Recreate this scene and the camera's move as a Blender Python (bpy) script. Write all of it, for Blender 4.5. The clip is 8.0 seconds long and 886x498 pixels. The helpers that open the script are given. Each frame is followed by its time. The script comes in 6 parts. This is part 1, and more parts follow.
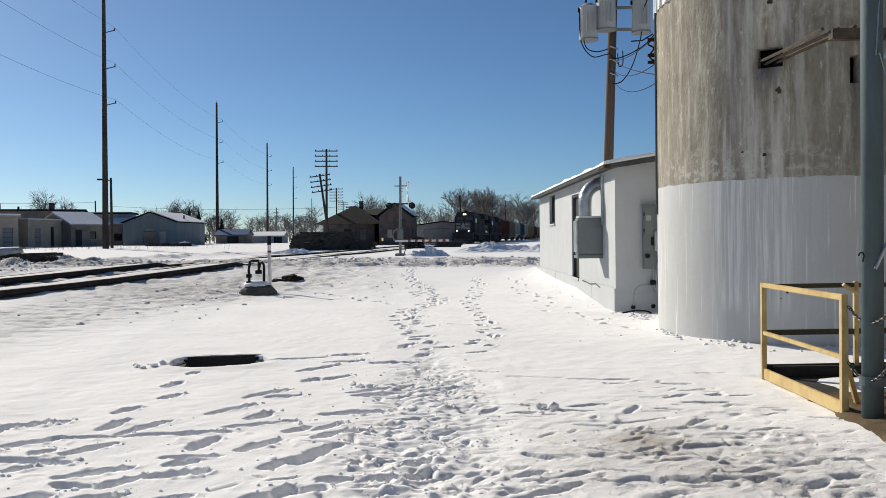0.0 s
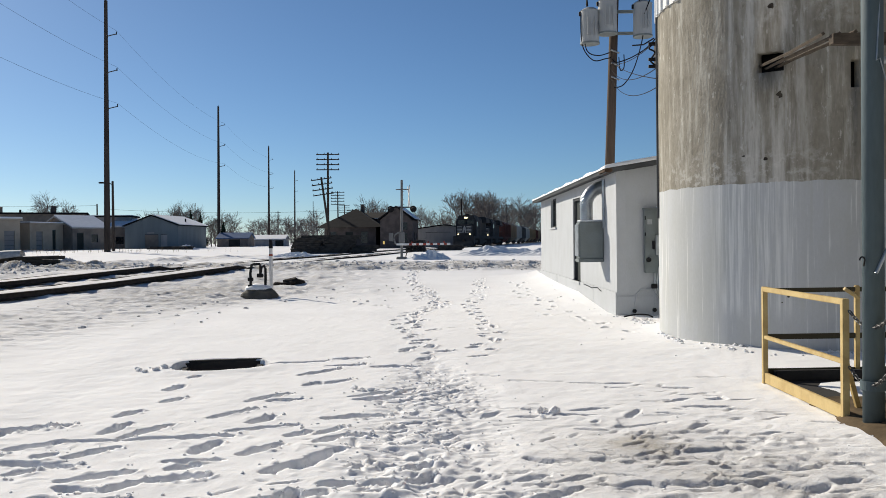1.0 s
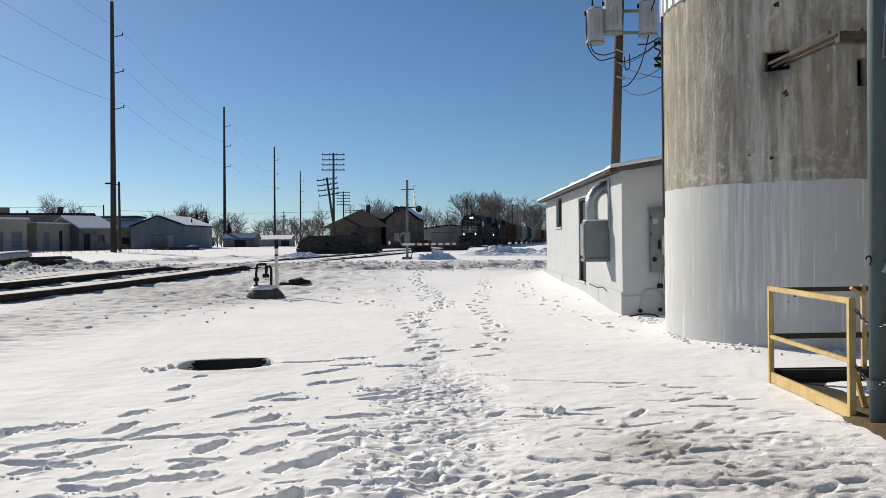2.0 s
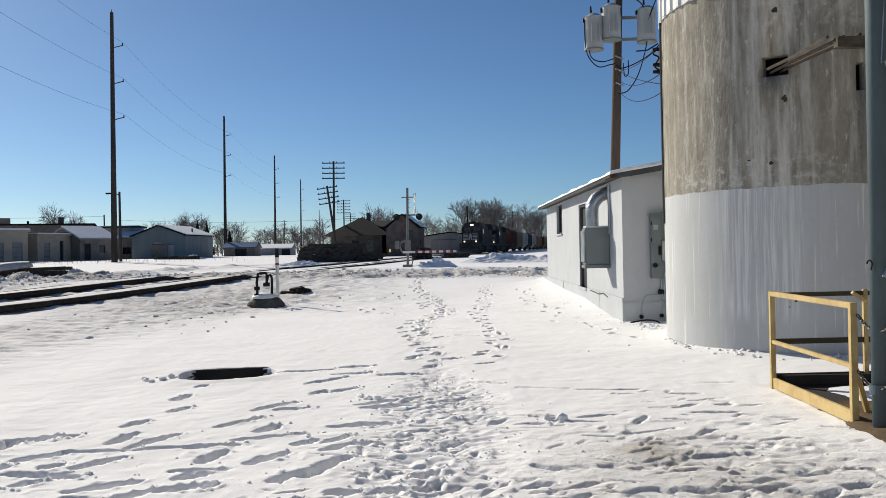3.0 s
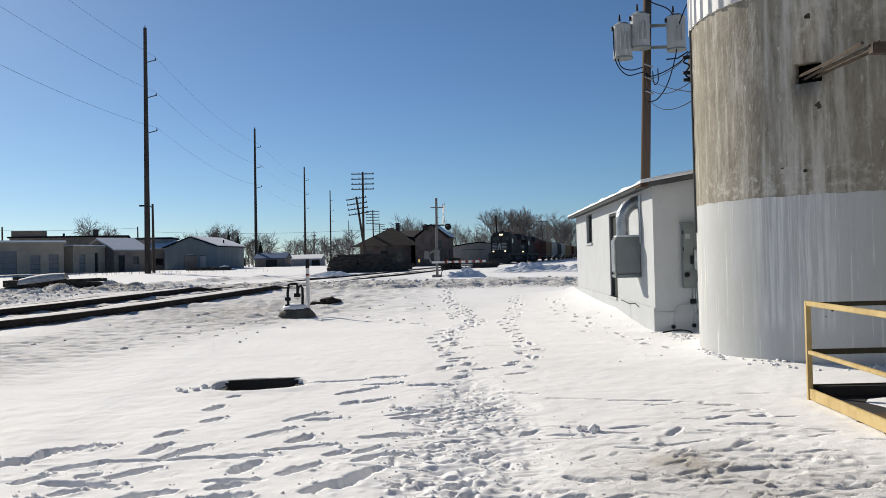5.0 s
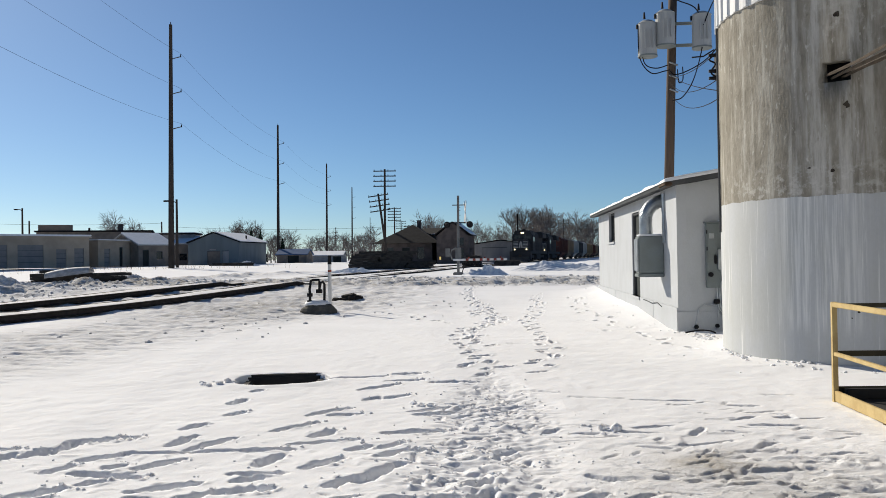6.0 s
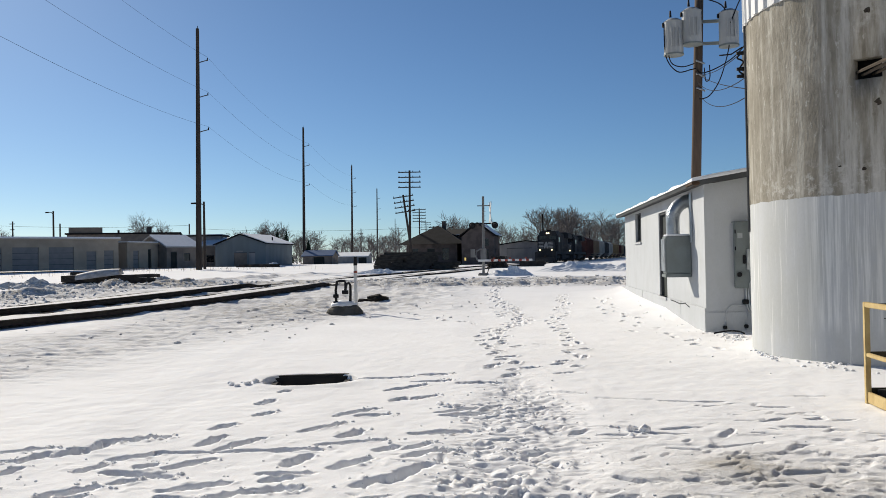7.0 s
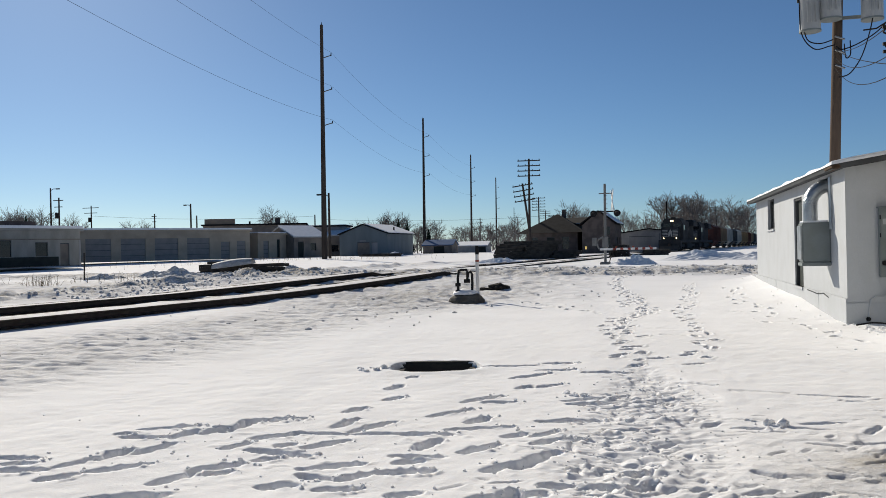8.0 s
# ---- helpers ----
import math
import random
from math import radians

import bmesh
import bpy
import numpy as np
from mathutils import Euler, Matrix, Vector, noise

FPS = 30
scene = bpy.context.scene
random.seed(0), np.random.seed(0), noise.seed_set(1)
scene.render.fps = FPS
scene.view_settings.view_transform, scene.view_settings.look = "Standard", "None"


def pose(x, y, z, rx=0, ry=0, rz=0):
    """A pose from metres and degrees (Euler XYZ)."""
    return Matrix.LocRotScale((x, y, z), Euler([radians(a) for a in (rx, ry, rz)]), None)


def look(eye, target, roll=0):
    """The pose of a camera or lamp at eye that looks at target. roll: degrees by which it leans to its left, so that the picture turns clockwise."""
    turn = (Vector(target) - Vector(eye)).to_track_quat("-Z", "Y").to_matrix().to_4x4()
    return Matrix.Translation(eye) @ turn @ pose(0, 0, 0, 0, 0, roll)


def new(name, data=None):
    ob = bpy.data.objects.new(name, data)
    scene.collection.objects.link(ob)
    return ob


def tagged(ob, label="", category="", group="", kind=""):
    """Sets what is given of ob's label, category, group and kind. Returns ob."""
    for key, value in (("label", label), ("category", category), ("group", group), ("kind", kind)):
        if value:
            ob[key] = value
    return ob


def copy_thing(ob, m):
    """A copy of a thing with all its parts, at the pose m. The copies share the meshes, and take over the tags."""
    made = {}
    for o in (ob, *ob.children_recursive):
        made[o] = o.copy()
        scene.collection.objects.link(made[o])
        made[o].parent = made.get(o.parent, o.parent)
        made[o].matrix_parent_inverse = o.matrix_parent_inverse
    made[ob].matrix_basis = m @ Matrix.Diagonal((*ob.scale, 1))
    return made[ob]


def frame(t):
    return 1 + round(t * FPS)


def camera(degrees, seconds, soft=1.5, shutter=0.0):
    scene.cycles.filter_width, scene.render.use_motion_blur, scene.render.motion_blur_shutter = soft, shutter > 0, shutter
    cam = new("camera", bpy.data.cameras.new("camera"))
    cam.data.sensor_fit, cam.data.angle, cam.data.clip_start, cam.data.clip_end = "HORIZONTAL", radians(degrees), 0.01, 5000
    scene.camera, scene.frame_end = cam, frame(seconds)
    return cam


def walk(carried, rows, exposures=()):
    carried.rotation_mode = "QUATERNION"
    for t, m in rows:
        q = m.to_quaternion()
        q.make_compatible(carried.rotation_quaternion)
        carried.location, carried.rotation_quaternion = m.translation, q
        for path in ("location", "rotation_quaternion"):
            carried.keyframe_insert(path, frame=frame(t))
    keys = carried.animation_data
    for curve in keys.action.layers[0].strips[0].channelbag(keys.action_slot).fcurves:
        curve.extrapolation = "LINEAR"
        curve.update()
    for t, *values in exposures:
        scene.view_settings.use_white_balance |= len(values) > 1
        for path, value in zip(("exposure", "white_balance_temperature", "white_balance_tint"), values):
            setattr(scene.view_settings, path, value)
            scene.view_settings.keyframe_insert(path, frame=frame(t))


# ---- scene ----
cam = camera(56.8, 8.0, soft=0.8)
EYE = 1.64
# seconds, eye x, y, z, yaw, pitch, roll
ROWS = [
    (0.0, 0.000, 0.000, 1.640, 0.000, -0.790, 0.700),
    (0.5, 0.002, 0.004, 1.647, 0.002, -0.596, 0.888),
    (1.0, -0.001, -0.016, 1.649, 0.092, -0.559, 0.676),
    (1.5, 0.002, -0.016, 1.644, 0.446, -0.651, 0.609),
    (3.0, 0.008, -0.010, 1.646, 0.527, -0.027, 1.189),
    (3.5, 0.001, -0.027, 1.652, 0.877, 0.229, 1.581),
    (4.0, 0.000, -0.010, 1.652, 1.381, 0.506, 1.661),
    (4.5, -0.001, -0.012, 1.655, 1.899, 0.757, 1.710),
    (6.0, -0.027, -0.029, 1.648, 4.016, 0.577, 0.914),
    (6.5, -0.034, -0.030, 1.654, 4.674, 0.625, 1.120),
    (7.0, -0.041, -0.036, 1.648, 5.760, 0.666, 1.107),
    (7.5, -0.065, -0.073, 1.645, 8.453, 0.351, 1.092),
    (8.0, -0.107, -0.093, 1.644, 14.064, 0.076, 1.295),
]
walk(cam, [(t, pose(x, y, z, 90 + pitch, roll, yaw)) for t, x, y, z, yaw, pitch, roll in ROWS], [(0.0, 0.14, 7100, 8), (7.0, 0.14, 7100, 8), (8.0, 0.03, 7100, 8)])

# ---- light: low winter sun ahead and to one side, clear sky ----
SUN_AZ, SUN_EL = -40.5, 26.5
world = bpy.data.worlds.new("world")
scene.world = world
world.use_nodes = True
wn = world.node_tree
sky = wn.nodes.new("ShaderNodeTexSky")
sky.sky_type = "NISHITA"
sky.sun_disc = False
sky.sun_elevation, sky.sun_rotation = radians(SUN_EL), radians(SUN_AZ % 360)
sky.air_density, sky.dust_density, sky.ozone_density = 0.75, 0.20, 6.5
tint = wn.nodes.new("ShaderNodeMix")
tint.data_type, tint.blend_type = "RGBA", "MULTIPLY"
tint.inputs[0].default_value = 1.0
tint.inputs[7].default_value = (0.89, 0.99, 1.03, 1)
wn.links.new(sky.outputs[0], tint.inputs[6])
wn.links.new(tint.outputs[2], wn.nodes["Background"].inputs[0])
wn.nodes["Background"].inputs[1].default_value = 0.073
sun_data = bpy.data.lights.new("sun", "SUN")
sun_data.energy, sun_data.angle, sun_data.color = 5.0, radians(0.6), (1.0, 0.95, 0.88)
sun = new("sun", sun_data)
sd = Vector((math.sin(radians(SUN_AZ)) * math.cos(radians(SUN_EL)), math.cos(radians(SUN_AZ)) * math.cos(radians(SUN_EL)), math.sin(radians(SUN_EL))))
sun.matrix_world = look(sd * 60, (0, 0, 0))


# ---- materials ----
def mat(name, color, rough=0.7, metal=0.0, vary=0.18, scale=1.5, grain=40.0, bump=0.15, other=None, amount=0.4, streak=1.0, spec=0.15):
    """A painted or weathered surface: a broad stain pattern, a fine grain and relief. streak > 1 draws the stains out upright."""
    m = bpy.data.materials.new(name)
    m.use_nodes = True
    nt = m.node_tree
    bsdf = nt.nodes["Principled BSDF"]
    bsdf.inputs["Roughness"].default_value, bsdf.inputs["Metallic"].default_value = rough, metal
    bsdf.inputs["Specular IOR Level"].default_value = spec
    co = nt.nodes.new("ShaderNodeTexCoord")
    mp = nt.nodes.new("ShaderNodeMapping")
    mp.inputs["Scale"].default_value = (1, 1, 1 / streak)
    nt.links.new(co.outputs["Object"], mp.inputs[0])
    info = nt.nodes.new("ShaderNodeObjectInfo")
    big, fine = nt.nodes.new("ShaderNodeTexNoise"), nt.nodes.new("ShaderNodeTexNoise")
    for n, s, d in ((big, scale, 6), (fine, grain, 4)):
        n.noise_dimensions = "4D"
        n.inputs["Scale"].default_value, n.inputs["Detail"].default_value = s, d
        nt.links.new(mp.outputs[0], n.inputs["Vector"])
        nt.links.new(info.outputs["Random"], n.inputs["W"])
    ramp = nt.nodes.new("ShaderNodeMapRange")
    ramp.inputs[1].default_value, ramp.inputs[2].default_value = 0.42, 0.62
    nt.links.new(big.outputs[0], ramp.inputs[0])
    mix = nt.nodes.new("ShaderNodeMix")
    mix.data_type = "RGBA"
    c2 = other or tuple(c * (1 - vary) for c in color)
    mix.inputs[6].default_value, mix.inputs[7].default_value = (*color, 1), (*c2, 1)
    mul = nt.nodes.new("ShaderNodeMath")
    mul.operation = "MULTIPLY"
    mul.inputs[1].default_value = amount if other else 1.0
    nt.links.new(ramp.outputs[0], mul.inputs[0])
    nt.links.new(mul.outputs[0], mix.inputs[0])
    mix2 = nt.nodes.new("ShaderNodeMix")
    mix2.data_type, mix2.blend_type = "RGBA", "MULTIPLY"
    mix2.inputs[0].default_value = vary
    nt.links.new(mix.outputs[2], mix2.inputs[6])
    nt.links.new(fine.outputs[0], mix2.inputs[7])
    nt.links.new(mix2.outputs[2], bsdf.inputs["Base Color"])
    if bump:
        b = nt.nodes.new("ShaderNodeBump")
        b.inputs["Strength"].default_value, b.inputs["Distance"].default_value = bump, 0.02
        nt.links.new(fine.outputs[0], b.inputs["Height"])
        nt.links.new(b.outputs[0], bsdf.inputs["Normal"])
    return m


def glow(name, color, strength):
    m = mat(name, color, 0.3)
    b = m.node_tree.nodes["Principled BSDF"]
    b.inputs["Emission Color"].default_value, b.inputs["Emission Strength"].default_value = (*color, 1), strength
    return m


def snow_material():
    m = mat("snow", (0.86, 0.86, 0.87), 0.9, vary=0.05, scale=0.6, grain=30, bump=0.25, spec=0.06)
    nt = m.node_tree
    bsdf = nt.nodes["Principled BSDF"]
    bsdf.inputs["Subsurface Weight"].default_value, bsdf.inputs["Subsurface Scale"].default_value = 0.45, 0.03
    bsdf.inputs["Subsurface Radius"].default_value = (1.0, 0.94, 0.88)
    attr = nt.nodes.new("ShaderNodeAttribute")
    attr.attribute_name = "dirt_and_dim"
    co = nt.nodes.new("ShaderNodeTexCoord")
    n = nt.nodes.new("ShaderNodeTexNoise")
    n.inputs["Scale"].default_value, n.inputs["Detail"].default_value, n.inputs["Roughness"].default_value = 2.6, 10, 0.72
    nt.links.new(co.outputs["Object"], n.inputs["Vector"])
    r = nt.nodes.new("ShaderNodeMapRange")
    r.inputs[1].default_value, r.inputs[2].default_value, r.inputs[3].default_value = 0.40, 0.62, 0.12
    nt.links.new(n.outputs[0], r.inputs[0])
    mul = nt.nodes.new("ShaderNodeMath")
    mul.operation = "MULTIPLY"
    nt.links.new(attr.outputs["Fac"], mul.inputs[0])
    nt.links.new(r.outputs[0], mul.inputs[1])
    mix = nt.nodes.new("ShaderNodeMix")
    mix.data_type = "RGBA"
    mix.inputs[7].default_value = (0.37, 0.31, 0.22, 1)
    old = bsdf.inputs["Base Color"].links[0].from_socket
    nt.links.new(old, mix.inputs[6])
    nt.links.new(mul.outputs[0], mix.inputs[0])
    nt.links.new(mix.outputs[2], bsdf.inputs["Base Color"])
    # gritty, broken crust where the snow is dirty
    grit = nt.nodes.new("ShaderNodeTexNoise")
    grit.inputs["Scale"].default_value, grit.inputs["Detail"].default_value, grit.inputs["Roughness"].default_value = 6.5, 8, 0.72
    nt.links.new(co.outputs["Object"], grit.inputs["Vector"])
    hm = nt.nodes.new("ShaderNodeMath")
    hm.operation = "MULTIPLY"
    nt.links.new(attr.outputs["Fac"], hm.inputs[0])
    nt.links.new(grit.outputs[0], hm.inputs[1])
    b2 = nt.nodes.new("ShaderNodeBump")
    b2.inputs["Strength"].default_value, b2.inputs["Distance"].default_value = 1.0, 0.16
    nt.links.new(hm.outputs[0], b2.inputs["Height"])
    nt.links.new(bsdf.inputs["Normal"].links[0].from_socket, b2.inputs["Normal"])
    nt.links.new(b2.outputs[0], bsdf.inputs["Normal"])
    return m


SNOW = snow_material()
CLEAN_SNOW = mat("snow_cover", (0.84, 0.85, 0.87), 0.65, vary=0.06, scale=2, grain=25, bump=0.3, spec=0.2)
DIRTY_SNOW = mat("plowed_snow", (0.74, 0.73, 0.72), 0.75, vary=0.2, scale=4, grain=14, bump=0.6, other=(0.38, 0.34, 0.30), amount=0.5, spec=0.2)
TRACK_SNOW = mat("packed_track_snow", (0.80, 0.80, 0.80), 0.85, vary=0.12, scale=2.5, grain=10, bump=0.5, other=(0.52, 0.49, 0.45), amount=0.5, spec=0.05)
CONCRETE = mat("weathered_concrete", (0.39, 0.36, 0.30), 0.92, vary=0.45, scale=4.0, grain=26, bump=0.4, other=(0.25, 0.225, 0.18), amount=0.7, streak=2.2)


def streaks(m, color, scale, stretch, low, high, strength):
    """Adds a layer of narrow upright streaks and runs to a material."""
    nt = m.node_tree
    bsdf = nt.nodes["Principled BSDF"]
    co, mp, n, r, mix = (nt.nodes.new(k) for k in ("ShaderNodeTexCoord", "ShaderNodeMapping", "ShaderNodeTexNoise", "ShaderNodeMapRange", "ShaderNodeMix"))
    mp.inputs["Scale"].default_value = (1, 1, 1 / stretch)
    n.inputs["Scale"].default_value, n.inputs["Detail"].default_value, n.inputs["Roughness"].default_value = scale, 8, 0.65
    r.inputs[1].default_value, r.inputs[2].default_value, r.inputs[4].default_value = low, high, strength
    mix.data_type = "RGBA"
    mix.inputs[7].default_value = (*color, 1)
    nt.links.new(co.outputs["Object"], mp.inputs[0])
    nt.links.new(mp.outputs[0], n.inputs["Vector"])
    nt.links.new(n.outputs[0], r.inputs[0])
    nt.links.new(r.outputs[0], mix.inputs[0])
    nt.links.new(bsdf.inputs["Base Color"].links[0].from_socket, mix.inputs[6])
    nt.links.new(mix.outputs[2], bsdf.inputs["Base Color"])


streaks(CONCRETE, (0.60, 0.58, 0.52), 8.0, 10, 0.50, 0.66, 0.55)
streaks(CONCRETE, (0.60, 0.58, 0.53), 13.0, 2.5, 0.60, 0.68, 0.7)
streaks(CONCRETE, (0.17, 0.145, 0.11), 9.0, 1.3, 0.61, 0.68, 0.55)
streaks(CONCRETE, (0.20, 0.18, 0.14), 1.3, 2, 0.48, 0.62, 0.5)


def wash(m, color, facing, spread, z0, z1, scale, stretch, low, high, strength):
    """Pale runs and flakes kept to one side (facing: a level direction) and to a band of heights with soft ends."""
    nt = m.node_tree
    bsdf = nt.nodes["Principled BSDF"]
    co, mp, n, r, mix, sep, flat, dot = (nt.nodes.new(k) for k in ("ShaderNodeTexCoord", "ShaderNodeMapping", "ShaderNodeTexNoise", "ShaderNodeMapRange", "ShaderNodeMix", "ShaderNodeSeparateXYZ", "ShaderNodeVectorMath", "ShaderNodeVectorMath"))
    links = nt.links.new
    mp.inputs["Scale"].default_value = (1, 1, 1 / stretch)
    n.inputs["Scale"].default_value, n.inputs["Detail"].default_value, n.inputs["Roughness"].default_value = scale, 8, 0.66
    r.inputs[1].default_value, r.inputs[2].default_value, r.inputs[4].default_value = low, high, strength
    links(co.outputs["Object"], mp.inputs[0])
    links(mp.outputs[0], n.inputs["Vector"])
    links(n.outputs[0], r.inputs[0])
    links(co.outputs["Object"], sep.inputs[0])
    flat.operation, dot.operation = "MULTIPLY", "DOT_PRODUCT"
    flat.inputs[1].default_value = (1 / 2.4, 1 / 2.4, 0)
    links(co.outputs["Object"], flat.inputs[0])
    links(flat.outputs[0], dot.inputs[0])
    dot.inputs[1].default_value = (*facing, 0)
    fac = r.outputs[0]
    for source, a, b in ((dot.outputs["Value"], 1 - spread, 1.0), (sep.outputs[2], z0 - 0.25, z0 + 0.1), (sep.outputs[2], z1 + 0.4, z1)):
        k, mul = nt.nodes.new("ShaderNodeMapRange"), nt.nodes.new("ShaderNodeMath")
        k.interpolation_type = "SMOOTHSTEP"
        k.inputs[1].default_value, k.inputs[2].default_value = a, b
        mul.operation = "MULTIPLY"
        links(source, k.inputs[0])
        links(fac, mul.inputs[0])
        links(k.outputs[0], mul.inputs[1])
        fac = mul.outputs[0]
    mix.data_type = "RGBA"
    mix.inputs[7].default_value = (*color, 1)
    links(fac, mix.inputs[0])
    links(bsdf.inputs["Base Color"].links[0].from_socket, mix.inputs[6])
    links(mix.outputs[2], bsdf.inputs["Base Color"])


wash(CONCRETE, (0.66, 0.64, 0.60), (-0.585, -0.811), 0.055, 2.3, 5.4, 8.0, 9, 0.42, 0.64, 0.62)
wash(CONCRETE, (0.68, 0.66, 0.62), (-0.75, -0.66), 0.30, 2.35, 2.7, 6.0, 0.8, 0.50, 0.60, 0.45)
wash(CONCRETE, (0.60, 0.58, 0.54), (-0.42, -0.9), 0.10, 4.7, 5.5, 4.0, 1.2, 0.50, 0.62, 0.55)
PAINT = mat("white_paint", (0.53, 0.545, 0.555), 0.7, vary=0.14, scale=2.0, grain=40, bump=0.04, other=(0.50, 0.51, 0.49), amount=0.7, streak=2)
streaks(PAINT, (0.46, 0.47, 0.45), 11.0, 26, 0.53, 0.66, 0.6)
# Paler upright streaks on one side of the painted base.
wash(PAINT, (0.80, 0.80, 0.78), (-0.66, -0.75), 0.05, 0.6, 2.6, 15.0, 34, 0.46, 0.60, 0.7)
streaks(PAINT, (0.80, 0.80, 0.78), 17.0, 30, 0.58, 0.66, 0.6)
WALL = mat("white_block_paint", (0.49, 0.51, 0.53), 0.75, vary=0.10, scale=1.8, grain=26, bump=0.2, other=(0.43, 0.445, 0.455), amount=0.5, streak=1.5)
streaks(WALL, (0.46, 0.46, 0.44), 3.0, 1.6, 0.56, 0.72, 0.4)
RIBBED = mat("ribbed_sheet", (0.70, 0.71, 0.71), 0.5, vary=0.15, streak=6)
TRIM = mat("grey_trim", (0.10, 0.105, 0.11), 0.95, vary=0.2, spec=0.03)
GLASS = mat("dark_glass", (0.012, 0.015, 0.018), 0.15, vary=0.1, bump=0.0, spec=0.5)
BOXGREY = mat("box_grey", (0.21, 0.24, 0.24), 0.55, vary=0.15, scale=3, other=(0.16, 0.17, 0.16))
GALV = mat("galvanised", (0.46, 0.49, 0.51), 0.38, 0.8, vary=0.25, scale=5, bump=0.1)
PIPE = mat("blue_grey_pipe", (0.095, 0.13, 0.145), 0.65, vary=0.25, scale=3, streak=4, other=(0.065, 0.08, 0.085))
YELLOW = mat("yellow_paint", (0.58, 0.44, 0.21), 0.55, vary=0.15, scale=6, other=(0.38, 0.25, 0.10), amount=0.5)
POLEWOOD = mat("brown_pole_wood", (0.15, 0.108, 0.082), 0.95, vary=0.35, scale=3, grain=30, streak=14, bump=0.3)
DARKWOOD = mat("dark_creosote_wood", (0.07, 0.058, 0.052), 0.9, vary=0.35, scale=3, grain=30, streak=8, bump=0.3)
TIEWOOD = mat("old_tie_wood", (0.085, 0.076, 0.068), 0.9, vary=0.4, scale=3, grain=30, bump=0.4)
STEEL = mat("rusty_rail_steel", (0.07, 0.058, 0.05), 0.95, 0.0, vary=0.3, scale=6, bump=0.2, spec=0.05)
RAILTOP = mat("worn_rail_head", (0.35, 0.34, 0.33), 0.3, 0.9, vary=0.2, bump=0.05)
BLACK = mat("black_iron", (0.02, 0.02, 0.022), 0.6, 0.2, vary=0.2)
WIRE = mat("wire", (0.025, 0.025, 0.027), 0.95, vary=0.1, bump=0.0, spec=0.05)
EARTH = mat("bare_earth", (0.16, 0.115, 0.07), 0.95, vary=0.4, scale=3, grain=20, bump=0.5)
PIT = mat("pit_dark", (0.055, 0.053, 0.052), 0.9, vary=0.3)


CHAINSTEEL = mat("dull_chain_steel", (0.14, 0.14, 0.14), 0.55, 0.6, vary=0.25)


# ---- building helpers ----
def part(name, bm, material, parent=None, label="", smooth=False):
    """Links a bmesh as one mesh object, under a thing or a part where one is given."""
    me = bpy.data.meshes.new(name)
    bm.to_mesh(me)
    bm.free()
    me.materials.append(material)
    if smooth:
        me.shade_smooth()
    ob = new(name, me)
    ob.parent = parent
    return tagged(ob, label)


def thing(name, m=None, label="", category="", group="", kind=""):
    ob = new(name)
    ob.matrix_world = m or Matrix()
    ob.empty_display_size = 0.2
    return tagged(ob, label, category, group, kind)


def box(x0, x1, y0, y1, z0, z1, bev=0.0, bm=None):
    bm = bm or bmesh.new()
    g = bmesh.ops.create_cube(bm, size=1.0, matrix=Matrix.LocRotScale(((x0 + x1) / 2, (y0 + y1) / 2, (z0 + z1) / 2), None, (abs(x1 - x0), abs(y1 - y0), abs(z1 - z0))))
    if bev:
        es = list({e for v in g["verts"] for e in v.link_edges})
        bmesh.ops.bevel(bm, geom=es, offset=bev, segments=2, affect="EDGES")
    return bm


def cyl(p, q, r0, r1=None, n=16, bm=None, caps=True):
    """A round bar from p to q, tapered from r0 to r1."""
    bm = bm or bmesh.new()
    p, q = Vector(p), Vector(q)
    d = q - p
    m = Matrix.Translation((p + q) / 2) @ d.to_track_quat("Z", "Y").to_matrix().to_4x4()
    bmesh.ops.create_cone(bm, cap_ends=caps, segments=n, radius1=r0, radius2=r0 if r1 is None else r1, depth=d.length, matrix=m)
    return bm


def tube(points, r, n=8, bm=None):
    """A round tube along a line of points."""
    bm = bm or bmesh.new()
    pts = [Vector(p) for p in points]
    rings = []
    for i, p in enumerate(pts):
        d = (pts[min(i + 1, len(pts) - 1)] - pts[max(i - 1, 0)]).normalized()
        side = d.cross(Vector((0.13, 0.21, 0.97))).normalized()
        up = side.cross(d)
        rings.append([bm.verts.new(p + (side * math.cos(2 * math.pi * k / n) + up * math.sin(2 * math.pi * k / n)) * r) for k in range(n)])
    for a, b in zip(rings, rings[1:]):
        for k in range(n):
            bm.faces.new((a[k], a[(k + 1) % n], b[(k + 1) % n], b[k]))
    bm.faces.new(rings[0][::-1])
    bm.faces.new(rings[-1])
    bmesh.ops.recalc_face_normals(bm, faces=bm.faces)
    return bm


def curve_through(points, n=6):
    """A smooth line through the points."""
    p = [Vector(q) for q in points]
    out = []
    for i in range(len(p) - 1):
        a, b, c, d = p[max(i - 1, 0)], p[i], p[i + 1], p[min(i + 2, len(p) - 1)]
        for k in range(n):
            t = k / n
            out.append(0.5 * (2 * b + (c - a) * t + (2 * a - 5 * b + 4 * c - d) * t * t + (3 * b - a - 3 * c + d) * t ** 3))
    return out + [p[-1]]


def sag(a, b, drop, n=14):
    a, b = Vector(a), Vector(b)
    return [a.lerp(b, i / n) - Vector((0, 0, drop * 4 * (i / n) * (1 - i / n))) for i in range(n + 1)]


